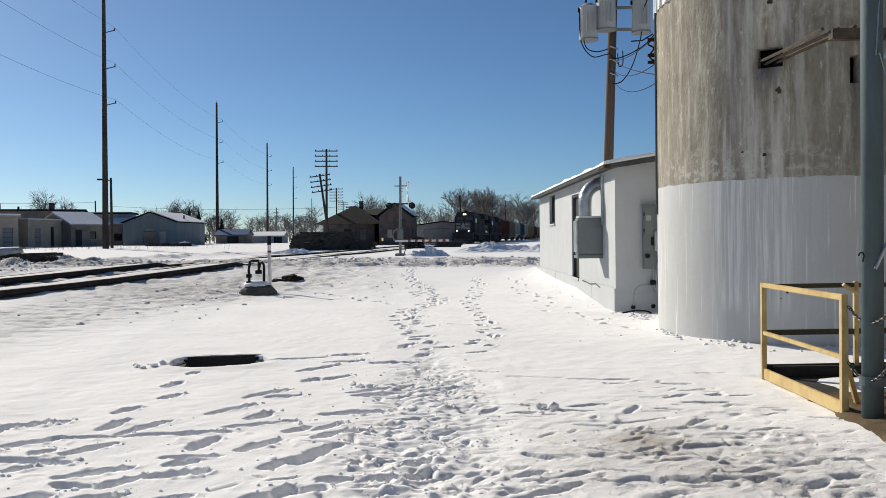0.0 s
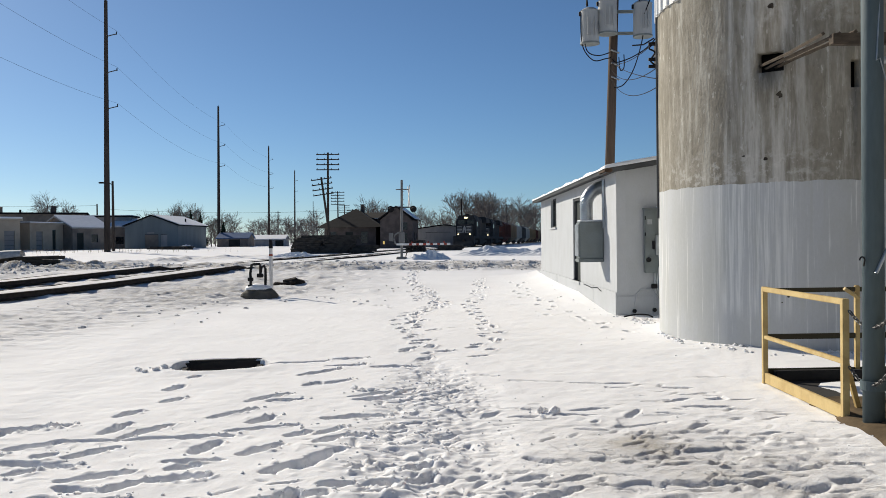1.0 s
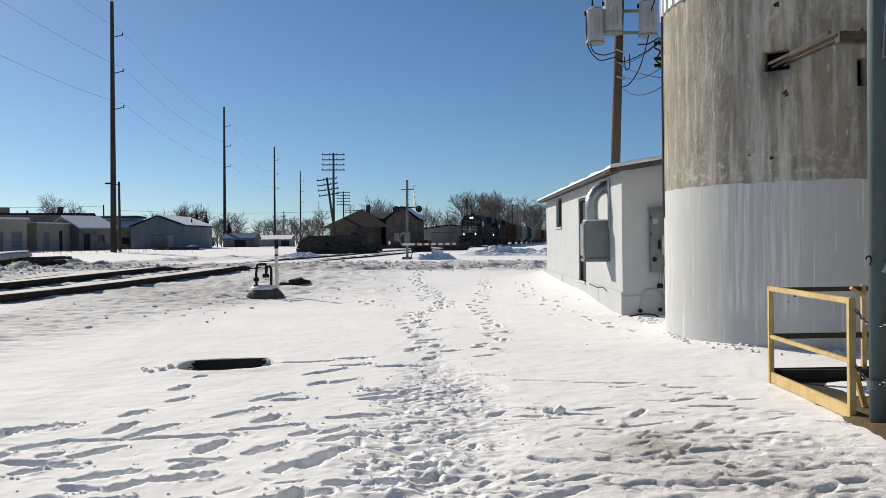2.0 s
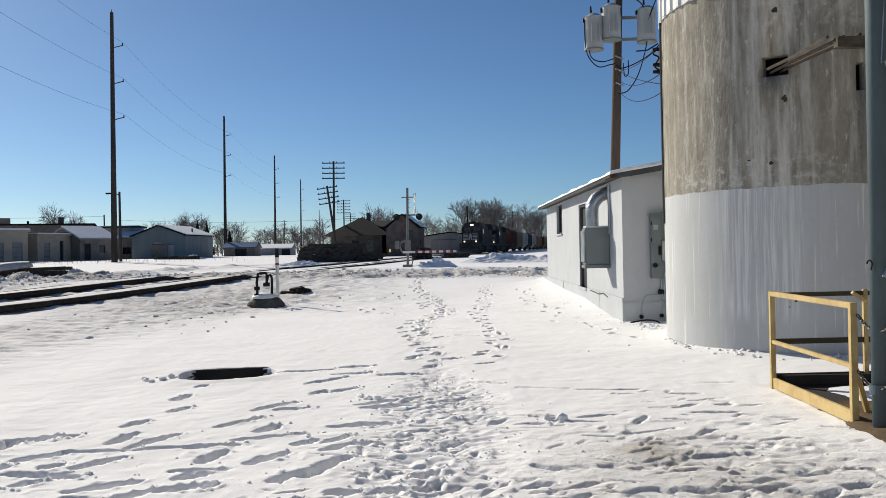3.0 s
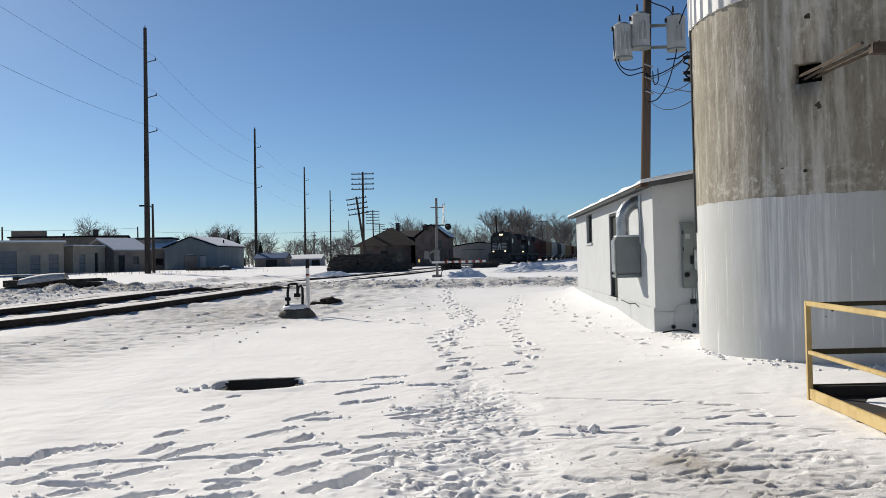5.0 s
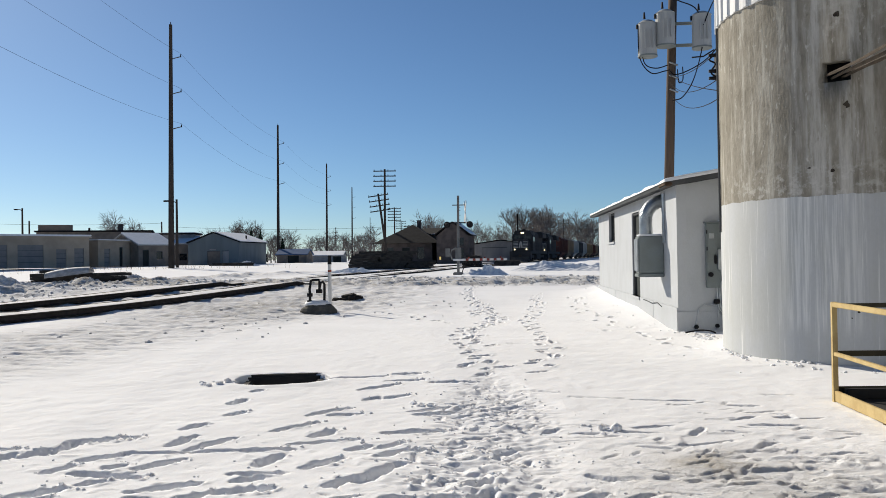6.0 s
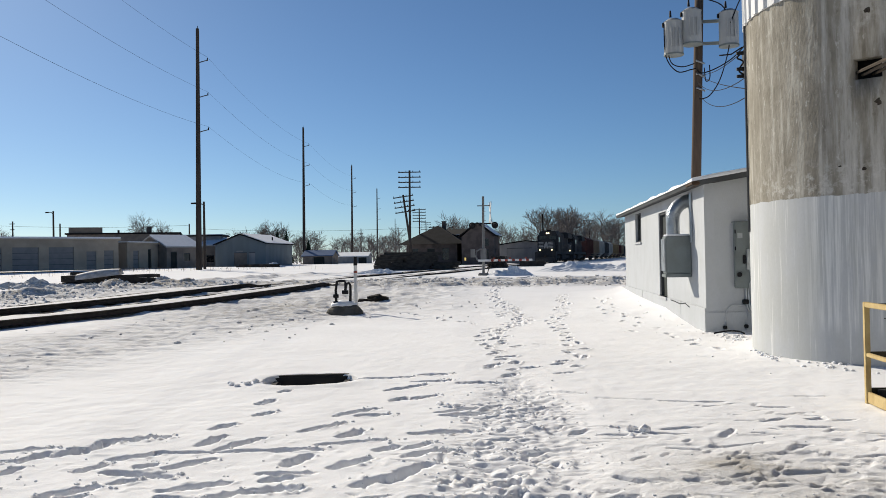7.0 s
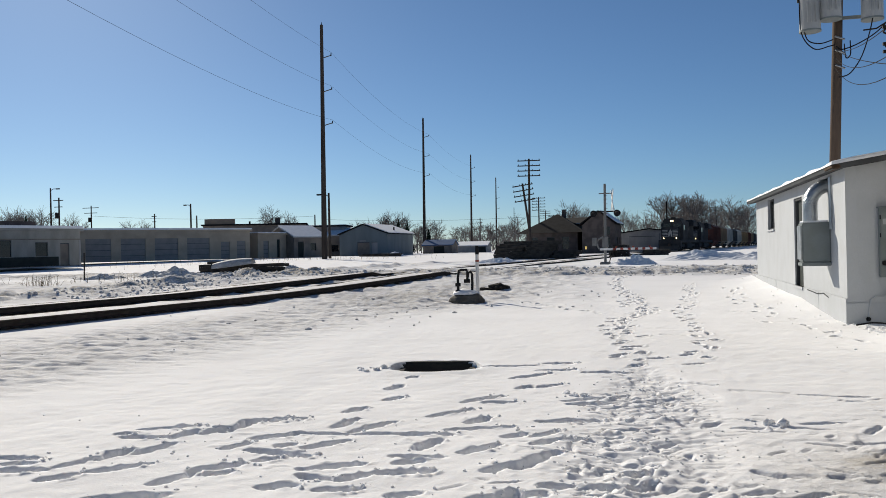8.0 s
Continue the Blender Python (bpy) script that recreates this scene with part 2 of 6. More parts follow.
def prism(outline, y0, y1, bm=None):
    """An outline of (x, z) corners drawn out from y0 to y1."""
    bm = bm or bmesh.new()
    a = [bm.verts.new((x, y0, z)) for x, z in outline]
    b = [bm.verts.new((x, y1, z)) for x, z in outline]
    n = len(outline)
    bm.faces.new(a[::-1])
    bm.faces.new(b)
    for i in range(n):
        bm.faces.new((a[i], a[(i + 1) % n], b[(i + 1) % n], b[i]))
    bmesh.ops.recalc_face_normals(bm, faces=bm.faces)
    return bm


# ---- ground ----
TRACK_DIR = math.atan(0.166)


def track_x(y):
    """The near rail of the near track."""
    return -15.9 + 0.166 * y


def ground_z(x, y):
    """The lie of the land without its small relief: level near the silo, half a metre higher at the crossing."""
    s = np.clip((y - 20) / 28, 0, 1)
    left = np.clip((-6.0 - x) / 9, 0, 1) * np.clip((y + 10) / 10, 0, 1)
    far = np.clip((y - 50) / 45, 0, 1)
    far = far * far * (3 - 2 * far)
    west = np.clip((-14 - x) / 22, 0, 1)
    return 0.52 * s * s * (3 - 2 * s) + 0.16 * left * (1 - s) + far * (0.18 + 0.35 * west)


def axis(stops):
    """Grid lines from (start, end, step) stretches, then ever wider steps out to the horizon."""
    out = []
    for a, b, step in stops:
        out += list(np.arange(a, b, step))
    lo, hi = [out[0]], [stops[-1][1]]
    step = stops[0][2]
    while lo[-1] > -3000:
        step *= 1.35
        lo.append(lo[-1] - step)
    step = stops[-1][2]
    while hi[-1] < 4000:
        step *= 1.35
        hi.append(hi[-1] + step)
    return np.array(lo[:0:-1] + out + hi)


rng = np.random.default_rng(7)


def value_noise(x, y, scale, seed):
    """Smooth random relief between -1 and 1."""
    g = np.random.default_rng(seed).uniform(-1, 1, (257, 257))
    g[256], g[:, 256] = g[0], g[:, 0]
    u, v = np.mod(x / scale, 256), np.mod(y / scale, 256)
    i, j = np.floor(u).astype(int), np.floor(v).astype(int)
    a, b = u - i, v - j
    a, b = a * a * (3 - 2 * a), b * b * (3 - 2 * b)
    return (g[i, j] * (1 - a) + g[i + 1, j] * a) * (1 - b) + (g[i, j + 1] * (1 - a) + g[i + 1, j + 1] * a) * b


def footprints():
    """Far prints: x, y, heading, length, width, depth, walked from point to point, then shallow prints strewn over the trodden patches."""
    dents = []
    trails = [
        ([(-0.35, 12.0), (-0.55, 13.9), (-0.7, 15.8), (-0.85, 17.4), (-0.45, 19.2), (-0.15, 21.2), (-0.4, 25.3), (-1.4, 31.7), (-1.2, 38)], 0.34, 0.15),
        ([(-0.5, 15), (-0.75, 18.5), (-0.3, 21.0), (-0.8, 23.0), (-0.8, 27.5)], 0.42, 0.25),
        ([(0.45, 12.4), (0.83, 14.0), (0.75, 17.5), (0.6, 20), (1.0, 24.0), (1.35, 32)], 0.50, 0.14),
        ([(3.0, 14.5), (2.7, 18), (2.4, 23), (2.6, 30)], 0.6, 0.25),
        ([(-3.5, 24), (-1.8, 21.0), (-0.7, 19.6)], 0.6, 0.15),
    ]
    for points, stride, wander in trails:
        side = 1
        for (ax, ay), (bx, by) in zip(points, points[1:]):
            length = math.hypot(bx - ax, by - ay)
            n = max(1, int(length / stride))
            head = math.atan2(by - ay, bx - ax)
            for k in range(n):
                u = (k + rng.uniform(-0.15, 0.15)) / n
                side = -side
                off = side * 0.11 + rng.normal(0, wander * 0.6)
                dents.append((ax + (bx - ax) * u - math.sin(head) * off, ay + (by - ay) * u + math.cos(head) * off, head + rng.normal(0, 0.4), rng.uniform(0.22, 0.32), rng.uniform(0.10, 0.14), rng.uniform(0.05, 0.08)))
    for cx, cy, sx, sy, count in ((-0.15, 6.3, 0.42, 1.5, 90), (-0.2, 9.4, 0.22, 0.9, 30), (-0.7, 5.5, 0.5, 0.5, 24), (1.9, 5.6, 0.9, 0.9, 110), (2.5, 8.0, 0.5, 0.8, 26), (0.9, 5.2, 0.6, 0.6, 40)):
        for _ in range(count):
            light = 0.8 if cx > 0.5 else 1.0
            dents.append((rng.normal(cx, sx), rng.normal(cy, sy), rng.normal(0.4, 0.6), rng.uniform(0.10, 0.30), rng.uniform(0.03, 0.06) * (0.4 + 0.6 * light), rng.uniform(0.010, 0.026) * light))
    return dents


# long scuffed steps near the walker's way, each from heel to toe: x, y, x, y, width
SCUFFS_FAR_LEFT = [(-4.87, 6.84, -4.42, 7.08, 0.22), (-4.94, 6.62, -4.86, 6.66, 0.25), (-4.81, 6.51, -4.45, 6.57, 0.24), (-4.37, 6.58, -4.32, 6.86, 0.28), (-4.17, 6.77, -4.1, 7.09, 0.22), (-3.98, 6.87, -3.95, 7.41, 0.3), (-3.94, 7.39, -3.52, 7.55, 0.28), (-4.34, 5.98, -4.24, 6.36, 0.2), (-4.52, 5.73, -4.48, 6.08, 0.28), (-4.69, 5.44, -4.56, 5.78, 0.16), (-4.54, 5.09, -4.37, 5.3, 0.28), (-4.36, 5.29, -4.01, 5.68, 0.22), (-5.42, 5.67, -5.05, 5.68, 0.14), (-5.21, 5.46, -5, 5.54, 0.26), (-5.07, 5.28, -4.74, 5.36, 0.26), (-3.62, 5.16, -3.5, 5.49, 0.24), (-3.54, 5.55, -3.29, 5.77, 0.28), (-3.64, 6.24, -3.54, 6.47, 0.24), (-3.35, 5.47, -3.26, 5.56, 0.2), (-3.87, 4.73, -3.38, 4.91, 0.24)]
SCUFFS_LEFT = [(-4.03, 7.39, -3.49, 7.51, 0.3), (-3.58, 6.67, -3.28, 6.87, 0.22), (-3.21, 6.36, -3.15, 6.5, 0.25), (-3.4, 6.22, -2.85, 6.13, 0.26), (-3.19, 5.9, -3.06, 5.98, 0.22), (-3.32, 6.94, -2.78, 6.94, 0.1), (-2.78, 6.94, -1.88, 7.05, 0.15), (-1.93, 7.23, -1.38, 7.42, 0.12), (-2.97, 6.37, -2.7, 6.68, 0.2), (-3.03, 7.22, -2.95, 7.57, 0.2), (-3.18, 7.91, -3.08, 8.15, 0.22), (-3.17, 9.33, -3.12, 9.62, 0.24), (-2.97, 8.66, -2.88, 8.86, 0.24), (-3.19, 10.22, -3.1, 10.29, 0.2), (-2.8, 7.04, -2.54, 7.52, 0.2), (-2.01, 6.5, -1.93, 6.83, 0.24), (-2.14, 6.23, -1.74, 6.24, 0.16), (-2.04, 6.02, -1.89, 6.08, 0.18), (-2.72, 5.74, -2.32, 5.97, 0.22)]
SCUFFS_MIDDLE = [(-2.66, 5.58, -2.4, 5.49, 0.18), (-2.32, 5.49, -2.14, 5.7, 0.22), (-2.13, 5.71, -1.74, 5.8, 0.26), (-2.26, 7.82, -1.93, 8.21, 0.2), (-1.8, 7.57, -1.68, 7.82, 0.3), (-2.09, 8.65, -1.75, 9.01, 0.2), (-1.85, 8.63, -1.55, 8.67, 0.18), (-1.61, 6.41, -1.38, 6.7, 0.24), (-1.35, 7.02, -1.2, 7.14, 0.2), (-1.83, 10.28, -1.4, 10.7, 0.22), (-1.63, 9.52, -1.53, 9.71, 0.26), (-1.49, 9.58, -1.16, 9.87, 0.2), (-2.41, 11.18, -1.65, 11.46, 0.1), (-1.57, 11.64, -1.18, 11.64, 0.24), (-1.58, 10.98, -1.1, 11.07, 0.18), (-0.96, 10.89, -0.42, 10.91, 0.2), (-1, 8.81, -0.46, 9.17, 0.22), (-0.94, 8.63, -0.44, 8.79, 0.2), (-1.12, 7.69, -0.61, 7.86, 0.22)]
SCUFFS_TRAIL = [(-1.12, 7.09, -0.94, 7.25, 0.2), (-1.07, 6.78, -0.89, 7.01, 0.22), (-0.9, 6.97, -0.68, 7.04, 0.22), (-1.29, 5.91, -1.18, 6.12, 0.26), (-1.12, 6, -0.87, 6.56, 0.28), (-1.12, 5.22, -1.02, 5.45, 0.26), (-1, 5.33, -0.82, 5.44, 0.22), (-0.84, 5.61, -0.68, 5.67, 0.2), (-0.28, 5.96, -0.12, 6.18, 0.22), (-0.22, 5.68, -0.12, 5.86, 0.22), (-0.47, 5.66, -0.36, 5.68, 0.2), (-2.82, 5.25, -2.58, 5.32, 0.22), (-2.38, 5.22, -2.12, 5.31, 0.22), (-1.84, 5.2, -1.68, 5.28, 0.24), (-1.27, 5.17, -1.13, 5.27, 0.22), (-0.65, 12.48, -0.46, 12.68, 0.22), (-0.37, 11.5, -0.22, 11.67, 0.22), (-0.14, 12.22, 0.1, 12.28, 0.2)]
SCUFFS_RIGHT = [(0.35, 7.77, 0.48, 7.9, 0.22), (0.6, 7.69, 0.93, 7.67, 0.16), (0.97, 7.74, 1.41, 7.68, 0.14), (1.23, 7.91, 1.58, 8, 0.14), (0.76, 9.68, 1.35, 9.53, 0.1), (1.45, 9.47, 1.79, 9.35, 0.1), (1.78, 9.11, 2, 9.09, 0.12), (1.83, 9.35, 2.11, 9.38, 0.1), (2.42, 9.11, 2.72, 9.04, 0.14), (3.01, 9.78, 3.33, 9.75, 0.14), (2.26, 8.31, 2.5, 8.45, 0.14), (2.72, 8.4, 2.86, 8.39, 0.18), (2.38, 8.04, 2.77, 8.01, 0.12), (2.13, 7.08, 2.35, 7.34, 0.14), (1.69, 7.6, 1.86, 7.89, 0.12), (2.02, 7.78, 2.23, 7.7, 0.12), (1.52, 7.23, 1.89, 7.32, 0.1), (1.16, 7.17, 1.4, 7.12, 0.12), (0.82, 5.59, 1, 5.69, 0.16)]
SCUFFS_YARD = [(0.61, 6.18, 0.89, 6.03, 0.1), (0.41, 5.11, 0.9, 5.43, 0.16), (0.24, 5.4, 0.54, 5.33, 0.16), (0.52, 5.62, 0.69, 5.73, 0.18), (2.13, 5.49, 2.36, 5.37, 0.16), (2.39, 5.79, 2.69, 5.83, 0.16), (2.32, 5.24, 2.53, 5.43, 0.2), (2.82, 5.92, 3.05, 5.96, 0.16), (2.07, 5.62, 2.25, 5.73, 0.14), (1.93, 5.91, 2.08, 6.06, 0.14), (0.09, 15.44, 0.53, 15.19, 0.14), (0.59, 14.33, 0.86, 14.42, 0.2), (0.78, 13.66, 0.8, 13.45, 0.25), (0.35, 12.6, 0.49, 12.68, 0.25), (0.35, 11.66, 0.62, 11.83, 0.2), (-0.13, 12.3, 0.09, 12.28, 0.22), (0.21, 10.18, 0.61, 9.96, 0.12), (1.58, 20.9, 2.1, 20.57, 0.12)]


def scuff(xs, ys, X, Y, Z, ax, ay, bx, by, width, press=1.0):
    """Presses one long scuffed step into the snow, with a steep ragged edge and crumbs pushed up at its end."""
    i0, i1 = np.searchsorted(xs, (min(ax, bx) - 0.4, max(ax, bx) + 0.4))
    j0, j1 = np.searchsorted(ys, (min(ay, by) - 0.4, max(ay, by) + 0.4))
    if i1 <= i0 or j1 <= j0:
        return
    x, y = X[j0:j1, i0:i1], Y[j0:j1, i0:i1]
    dx, dy = bx - ax, by - ay
    size = max(math.hypot(dx, dy), 0.05)
    u = np.clip(((x - ax) * dx + (y - ay) * dy) / size ** 2, 0, 1)
    away = np.hypot(x - ax - u * dx, y - ay - u * dy)
    half = (0.028 + 0.165 * width) * (0.4 + 0.6 * press) * (0.45 + 0.55 * np.sin(math.pi * np.clip(u * 0.75 + 0.15, 0, 1)))
    r = away / half + 0.32 * value_noise(x, y, 0.14, 5) + 0.24 * value_noise(x, y, 0.05, 6)
    depth = (0.040 + 0.14 * width) * press
    Z[j0:j1, i0:i1] -= depth * np.clip((1.25 - r) / 0.45, 0, 1) * (0.7 + 0.3 * u)
    rim = np.exp(-((r - 1.8) / 0.5) ** 2) * np.clip(value_noise(x, y, 0.045, 7) + 0.5 * value_noise(x, y, 0.028, 8), 0, 1)
    Z[j0:j1, i0:i1] += 0.3 * depth * rim * np.clip(u + 0.2, 0, 1)


def make_ground():
    xs = axis([(-46, -22, 0.45), (-22, -13, 0.22), (-13, -6.2, 0.065), (-6.2, 2.0, 0.021), (2.0, 4.6, 0.030), (4.6, 14, 0.25), (14, 40, 1.0)])
    ys = axis([(-6, 3.2, 0.5), (3.2, 4.6, 0.04), (4.6, 9.5, 0.0185), (9.5, 15.0, 0.042), (15.0, 26, 0.07), (26, 50, 0.16), (50, 80, 0.5)])
    X, Y = np.meshgrid(xs, ys, indexing="xy")
    near = np.clip(1 - (np.hypot(X, Y) - 60) / 60, 0, 1)
    q = (X - track_x(Y)) * math.cos(TRACK_DIR)
    calm = 1 - 0.85 * np.clip(1.6 - np.abs(q + 2.7) / 3.2, 0, 1)
    Z = ground_z(X, Y) + calm * near * (0.009 * value_noise(X, Y, 2.3, 1) + 0.035 * value_noise(X, Y, 9.0, 2)) * np.clip(Y / 12, 0.25, 1)
    Z += near * 0.006 * value_noise(X, Y, 0.35, 3)
    fine = np.clip(1 - (np.hypot(X, Y - 6) - 12) / 10, 0, 1)
    Z += fine * (0.004 * value_noise(X, Y, 0.11, 4))
    # footprints with soft rims, and crumbs thrown up beside them
    for x, y, head, length, width, depth in footprints():
        i0, i1 = np.searchsorted(xs, (x - 0.45, x + 0.45))
        j0, j1 = np.searchsorted(ys, (y - 0.45, y + 0.45))
        if i1 <= i0 or j1 <= j0:
            continue
        dx, dy = X[j0:j1, i0:i1] - x, Y[j0:j1, i0:i1] - y
        u, v = dx * math.cos(head) + dy * math.sin(head), -dx * math.sin(head) + dy * math.cos(head)
        v = v + 0.25 * width * np.sin(u / length * 4.0)
        r = np.sqrt((u / (length / 2)) ** 2 + (v / (width / 2)) ** 2) + 0.22 * value_noise(X[j0:j1, i0:i1], Y[j0:j1, i0:i1], 0.16, 5)
        Z[j0:j1, i0:i1] += -depth * np.clip((1.18 - r) / 0.28, 0, 1) ** 0.8 + 0.22 * depth * np.exp(-((r - 1.55) / 0.28) ** 2)
    for group, press in ((SCUFFS_FAR_LEFT, 1.0), (SCUFFS_LEFT, 1.0), (SCUFFS_MIDDLE, 1.0), (SCUFFS_TRAIL, 0.9), (SCUFFS_RIGHT, 0.5), (SCUFFS_YARD, 0.6)):
        for step in group:
            scuff(xs, ys, X, Y, Z, *step, press)
    # churned strip where most of the walking went
    strip = np.clip(1 - np.abs(X + 0.12 + 0.05 * np.sin(Y * 1.3)) / np.where(Y < 9, 0.75, 0.75 - 0.18 * (Y - 9)).clip(0.05), 0, 1) * np.clip((11.8 - Y) / 1.5, 0, 1) * np.clip((Y - 2.8) / 0.5, 0, 1)
    right = np.exp(-(((X - 2.0) / 1.1) ** 2 + ((Y - 5.6) / 1.8) ** 2))
    rough = (np.clip(strip * 1.8, 0, 1) + 0.3 * right) * np.clip((Y - 2.8) / 0.5, 0, 1)
    chop = np.tanh(9 * (value_noise(X, Y, 0.24, 21) + 0.35 * value_noise(X, Y, 0.09, 22)))
    chop2 = np.tanh(5 * (value_noise(X, Y * 1.6, 0.13, 25) - 0.2))
    Z += rough * (0.007 * chop + 0.007 * chop2 + 0.009 * value_noise(X, Y, 0.06, 23) + 0.006 * value_noise(X * 0.5, Y, 0.05, 26)) - 0.03 * np.clip(strip * 1.8, 0, 1)
    crust = np.tanh(9 * (value_noise(X * 0.6, Y, 0.21, 31) + 0.4 * value_noise(X, Y, 0.08, 32)))
    Z += 0.013 * crust * np.clip(right * 1.6 + 0.5 * strip, 0, 1)
    lumps = np.clip(value_noise(X, Y, 0.10, 24) - 0.55, 0, 1) * 0.07
    Z += lumps * np.clip(rough + 0.5 * np.exp(-(((X + 2.6) / 2.2) ** 2 + ((Y - 6.4) / 1.2) ** 2)), 0, 1)
    # trench of the open pit
    px, py = X + 3.08, Y - 11.2
    u, v = px * 0.985 + py * 0.17, -px * 0.17 + py * 0.985
    r = ((np.abs(u) / 0.60) ** 3 + (np.abs(v) / 0.45) ** 3) ** (1 / 3) + 0.05 * value_noise(X, Y, 0.25, 6) + 0.03 * value_noise(X, Y, 0.11, 19)
    Z += -0.45 * np.clip((1.06 - r) / 0.07, 0, 1) + 0.015 * np.exp(-((r - 1.3) / 0.25) ** 2)
    # drifts against silo and shed
    ds = np.hypot(X - 6.14, Y - 13.95) - 2.4
    Z += 0.035 * np.exp(-np.clip(ds, 0, 9) / 0.3) * (X < 6) * (1 + 0.4 * value_noise(X, Y, 0.5, 8))
    Z += 0.22 * np.exp(-np.clip(3.7 - X, 0, 9) / 0.7) * ((Y > 18.5) & (Y < 33)) * np.clip((Y - 18.5) / 4, 0, 1) * (X < 3.72)
    # rutted road across the track and along the yard
    road = np.clip(1 - np.abs(Y - 41 + 0.10 * X) / 5.0, 0, 1) * np.clip((60 - np.abs(X)) / 20, 0, 1)
    Z += np.clip(road * 2, 0, 1) * 0.10 * (value_noise(X * 0.3, Y, 0.55, 9) + 0.8 * value_noise(X, Y, 0.42, 10) + 0.5 * value_noise(X, Y, 0.9, 14)) * near
    # the trampled, icy lane beside the track
    lane = np.clip(1 - np.abs(X - track_x(Y) - 4.2) / 3.4, 0, 1) * np.clip((36 - Y) / 8, 0, 1)
    Z += np.clip(lane * 1.5, 0, 1) * (0.017 * np.tanh(4 * value_noise(X * 0.5, Y, 0.16, 11)) + 0.014 * value_noise(X, Y, 0.13, 18) + 0.012 * value_noise(X * 0.6, Y * 0.6, 0.4, 15)) * near
    yard = np.clip((Y - 20) / 6, 0, 1) * np.clip((40 - Y) / 4, 0, 1) * np.clip((-1 - X) / 4, 0, 1)
    Z += yard * 0.05 * (value_noise(X * 0.5, Y, 0.5, 16) + value_noise(X, Y, 0.3, 17)) * near
    # ploughed ridge beyond the tracks
    ridge = np.clip(1 - np.abs(X - track_x(Y) + 11.5) / 3.6, 0, 1) * np.clip((Y - 12) / 10, 0, 1) * np.clip((75 - Y) / 20, 0, 1)
    Z += ridge * (0.14 + 0.20 * value_noise(X, Y, 1.0, 12) + 0.20 * value_noise(X, Y, 0.6, 13))
    dirt_and_dim = np.clip(road * 2.2, 0, 1) * 0.65 + np.clip(lane * 1.6, 0, 1) * 0.28 + ridge * 0.5 + yard * 0.3
    # Near right: packed grime, with a dimming of the light put in as tint.
    dirt_and_dim += 0.28 * np.exp(-(((X - 2.3) / 1.5) ** 2 + ((Y - 5.2) / 1.6) ** 2))
    dirt_and_dim += 0.55 * np.exp(-(((X - 1.62) / 0.28) ** 2 + ((Y - 6.6) / 0.30) ** 2)) + 0.22 * np.exp(-(((X - 1.5) / 1.0) ** 2 + ((Y - 6.3) / 0.9) ** 2))
    dirt_and_dim += 0.18 * np.clip(1 - np.abs(q + 3) / 6, 0, 1) * (Y > 5)
    nx, ny = len(xs), len(ys)
    me = bpy.data.meshes.new("ground")
    me.vertices.add(nx * ny)
    me.vertices.foreach_set("co", np.stack([X, Y, Z], -1).ravel().astype(np.float32))
    idx = np.arange(nx * ny).reshape(ny, nx)
    quads = np.stack([idx[:-1, :-1], idx[:-1, 1:], idx[1:, 1:], idx[1:, :-1]], -1).reshape(-1, 4)
    me.loops.add(quads.size)
    me.loops.foreach_set("vertex_index", quads.ravel().astype(np.int32))
    me.polygons.add(len(quads))
    me.polygons.foreach_set("loop_start", np.arange(0, quads.size, 4, dtype=np.int32))
    me.update(calc_edges=True)
    a = me.attributes.new("dirt_and_dim", "FLOAT", "POINT")
    a.data.foreach_set("value", np.clip(dirt_and_dim, 0, 1).ravel().astype(np.float32))
    me.materials.append(SNOW)
    me.shade_smooth()
    tagged(new("ground", me), "snow-covered yard trodden with footprints and ruts", "snow ground", kind="structure")

    def height(x, y):
        i, j = min(max(np.searchsorted(xs, x), 1), nx - 1), min(max(np.searchsorted(ys, y), 1), ny - 1)
        a, b = (x - xs[i - 1]) / (xs[i] - xs[i - 1]), (y - ys[j - 1]) / (ys[j] - ys[j - 1])
        return float((Z[j - 1, i - 1] * (1 - a) + Z[j - 1, i] * a) * (1 - b) + (Z[j, i - 1] * (1 - a) + Z[j, i] * a) * b)

    return height


snow_top = make_ground()


def crumbs(name, seed, regions, material, label, category):
    """Many small broken lumps of snow, one mesh; regions as (x, y, spread x, spread y, count, size)."""
    r = np.random.default_rng(seed)
    bm = bmesh.new()
    bmesh.ops.create_icosphere(bm, subdivisions=1, radius=1)
    base = np.array([v.co[:] for v in bm.verts])
    tri = np.array([[v.index for v in f.verts] for f in bm.faces])
    bm.free()
    vs, fs, n = [], [], 0
    for x, y, sx, sy, count, size in regions:
        for _ in range(count):
            px, py = (r.normal(x, sx), r.normal(y, sy)) if sx > 0 else (x + r.uniform(sx, -sx), y + r.uniform(-sy, sy))
            s = size * r.uniform(0.4, 1.5) ** 1.6
            k = base * r.uniform(0.65, 1.3, (12, 1)) * (s, s * r.uniform(0.7, 1.2), s * r.uniform(0.5, 0.9))
            vs.append(k + (px, py, snow_top(px, py) + s * 0.2))
            fs.append(tri + n)
            n += 12
    me = bpy.data.meshes.new(name)
    me.from_pydata(np.concatenate(vs).tolist(), [], np.concatenate(fs).tolist())
    me.materials.append(material)
    return tagged(new(name, me), label, category, kind="stuff")


def gz(x, y):
    return float(ground_z(np.array(float(x)), np.array(float(y))))


# ---- tracks ----
def rail_profile():
    return [(-0.07, 0), (0.07, 0), (0.07, 0.015), (0.012, 0.035), (0.012, 0.13), (0.036, 0.145), (0.036, 0.18), (-0.036, 0.18), (-0.036, 0.145), (-0.012, 0.13), (-0.012, 0.035), (-0.07, 0.015)]


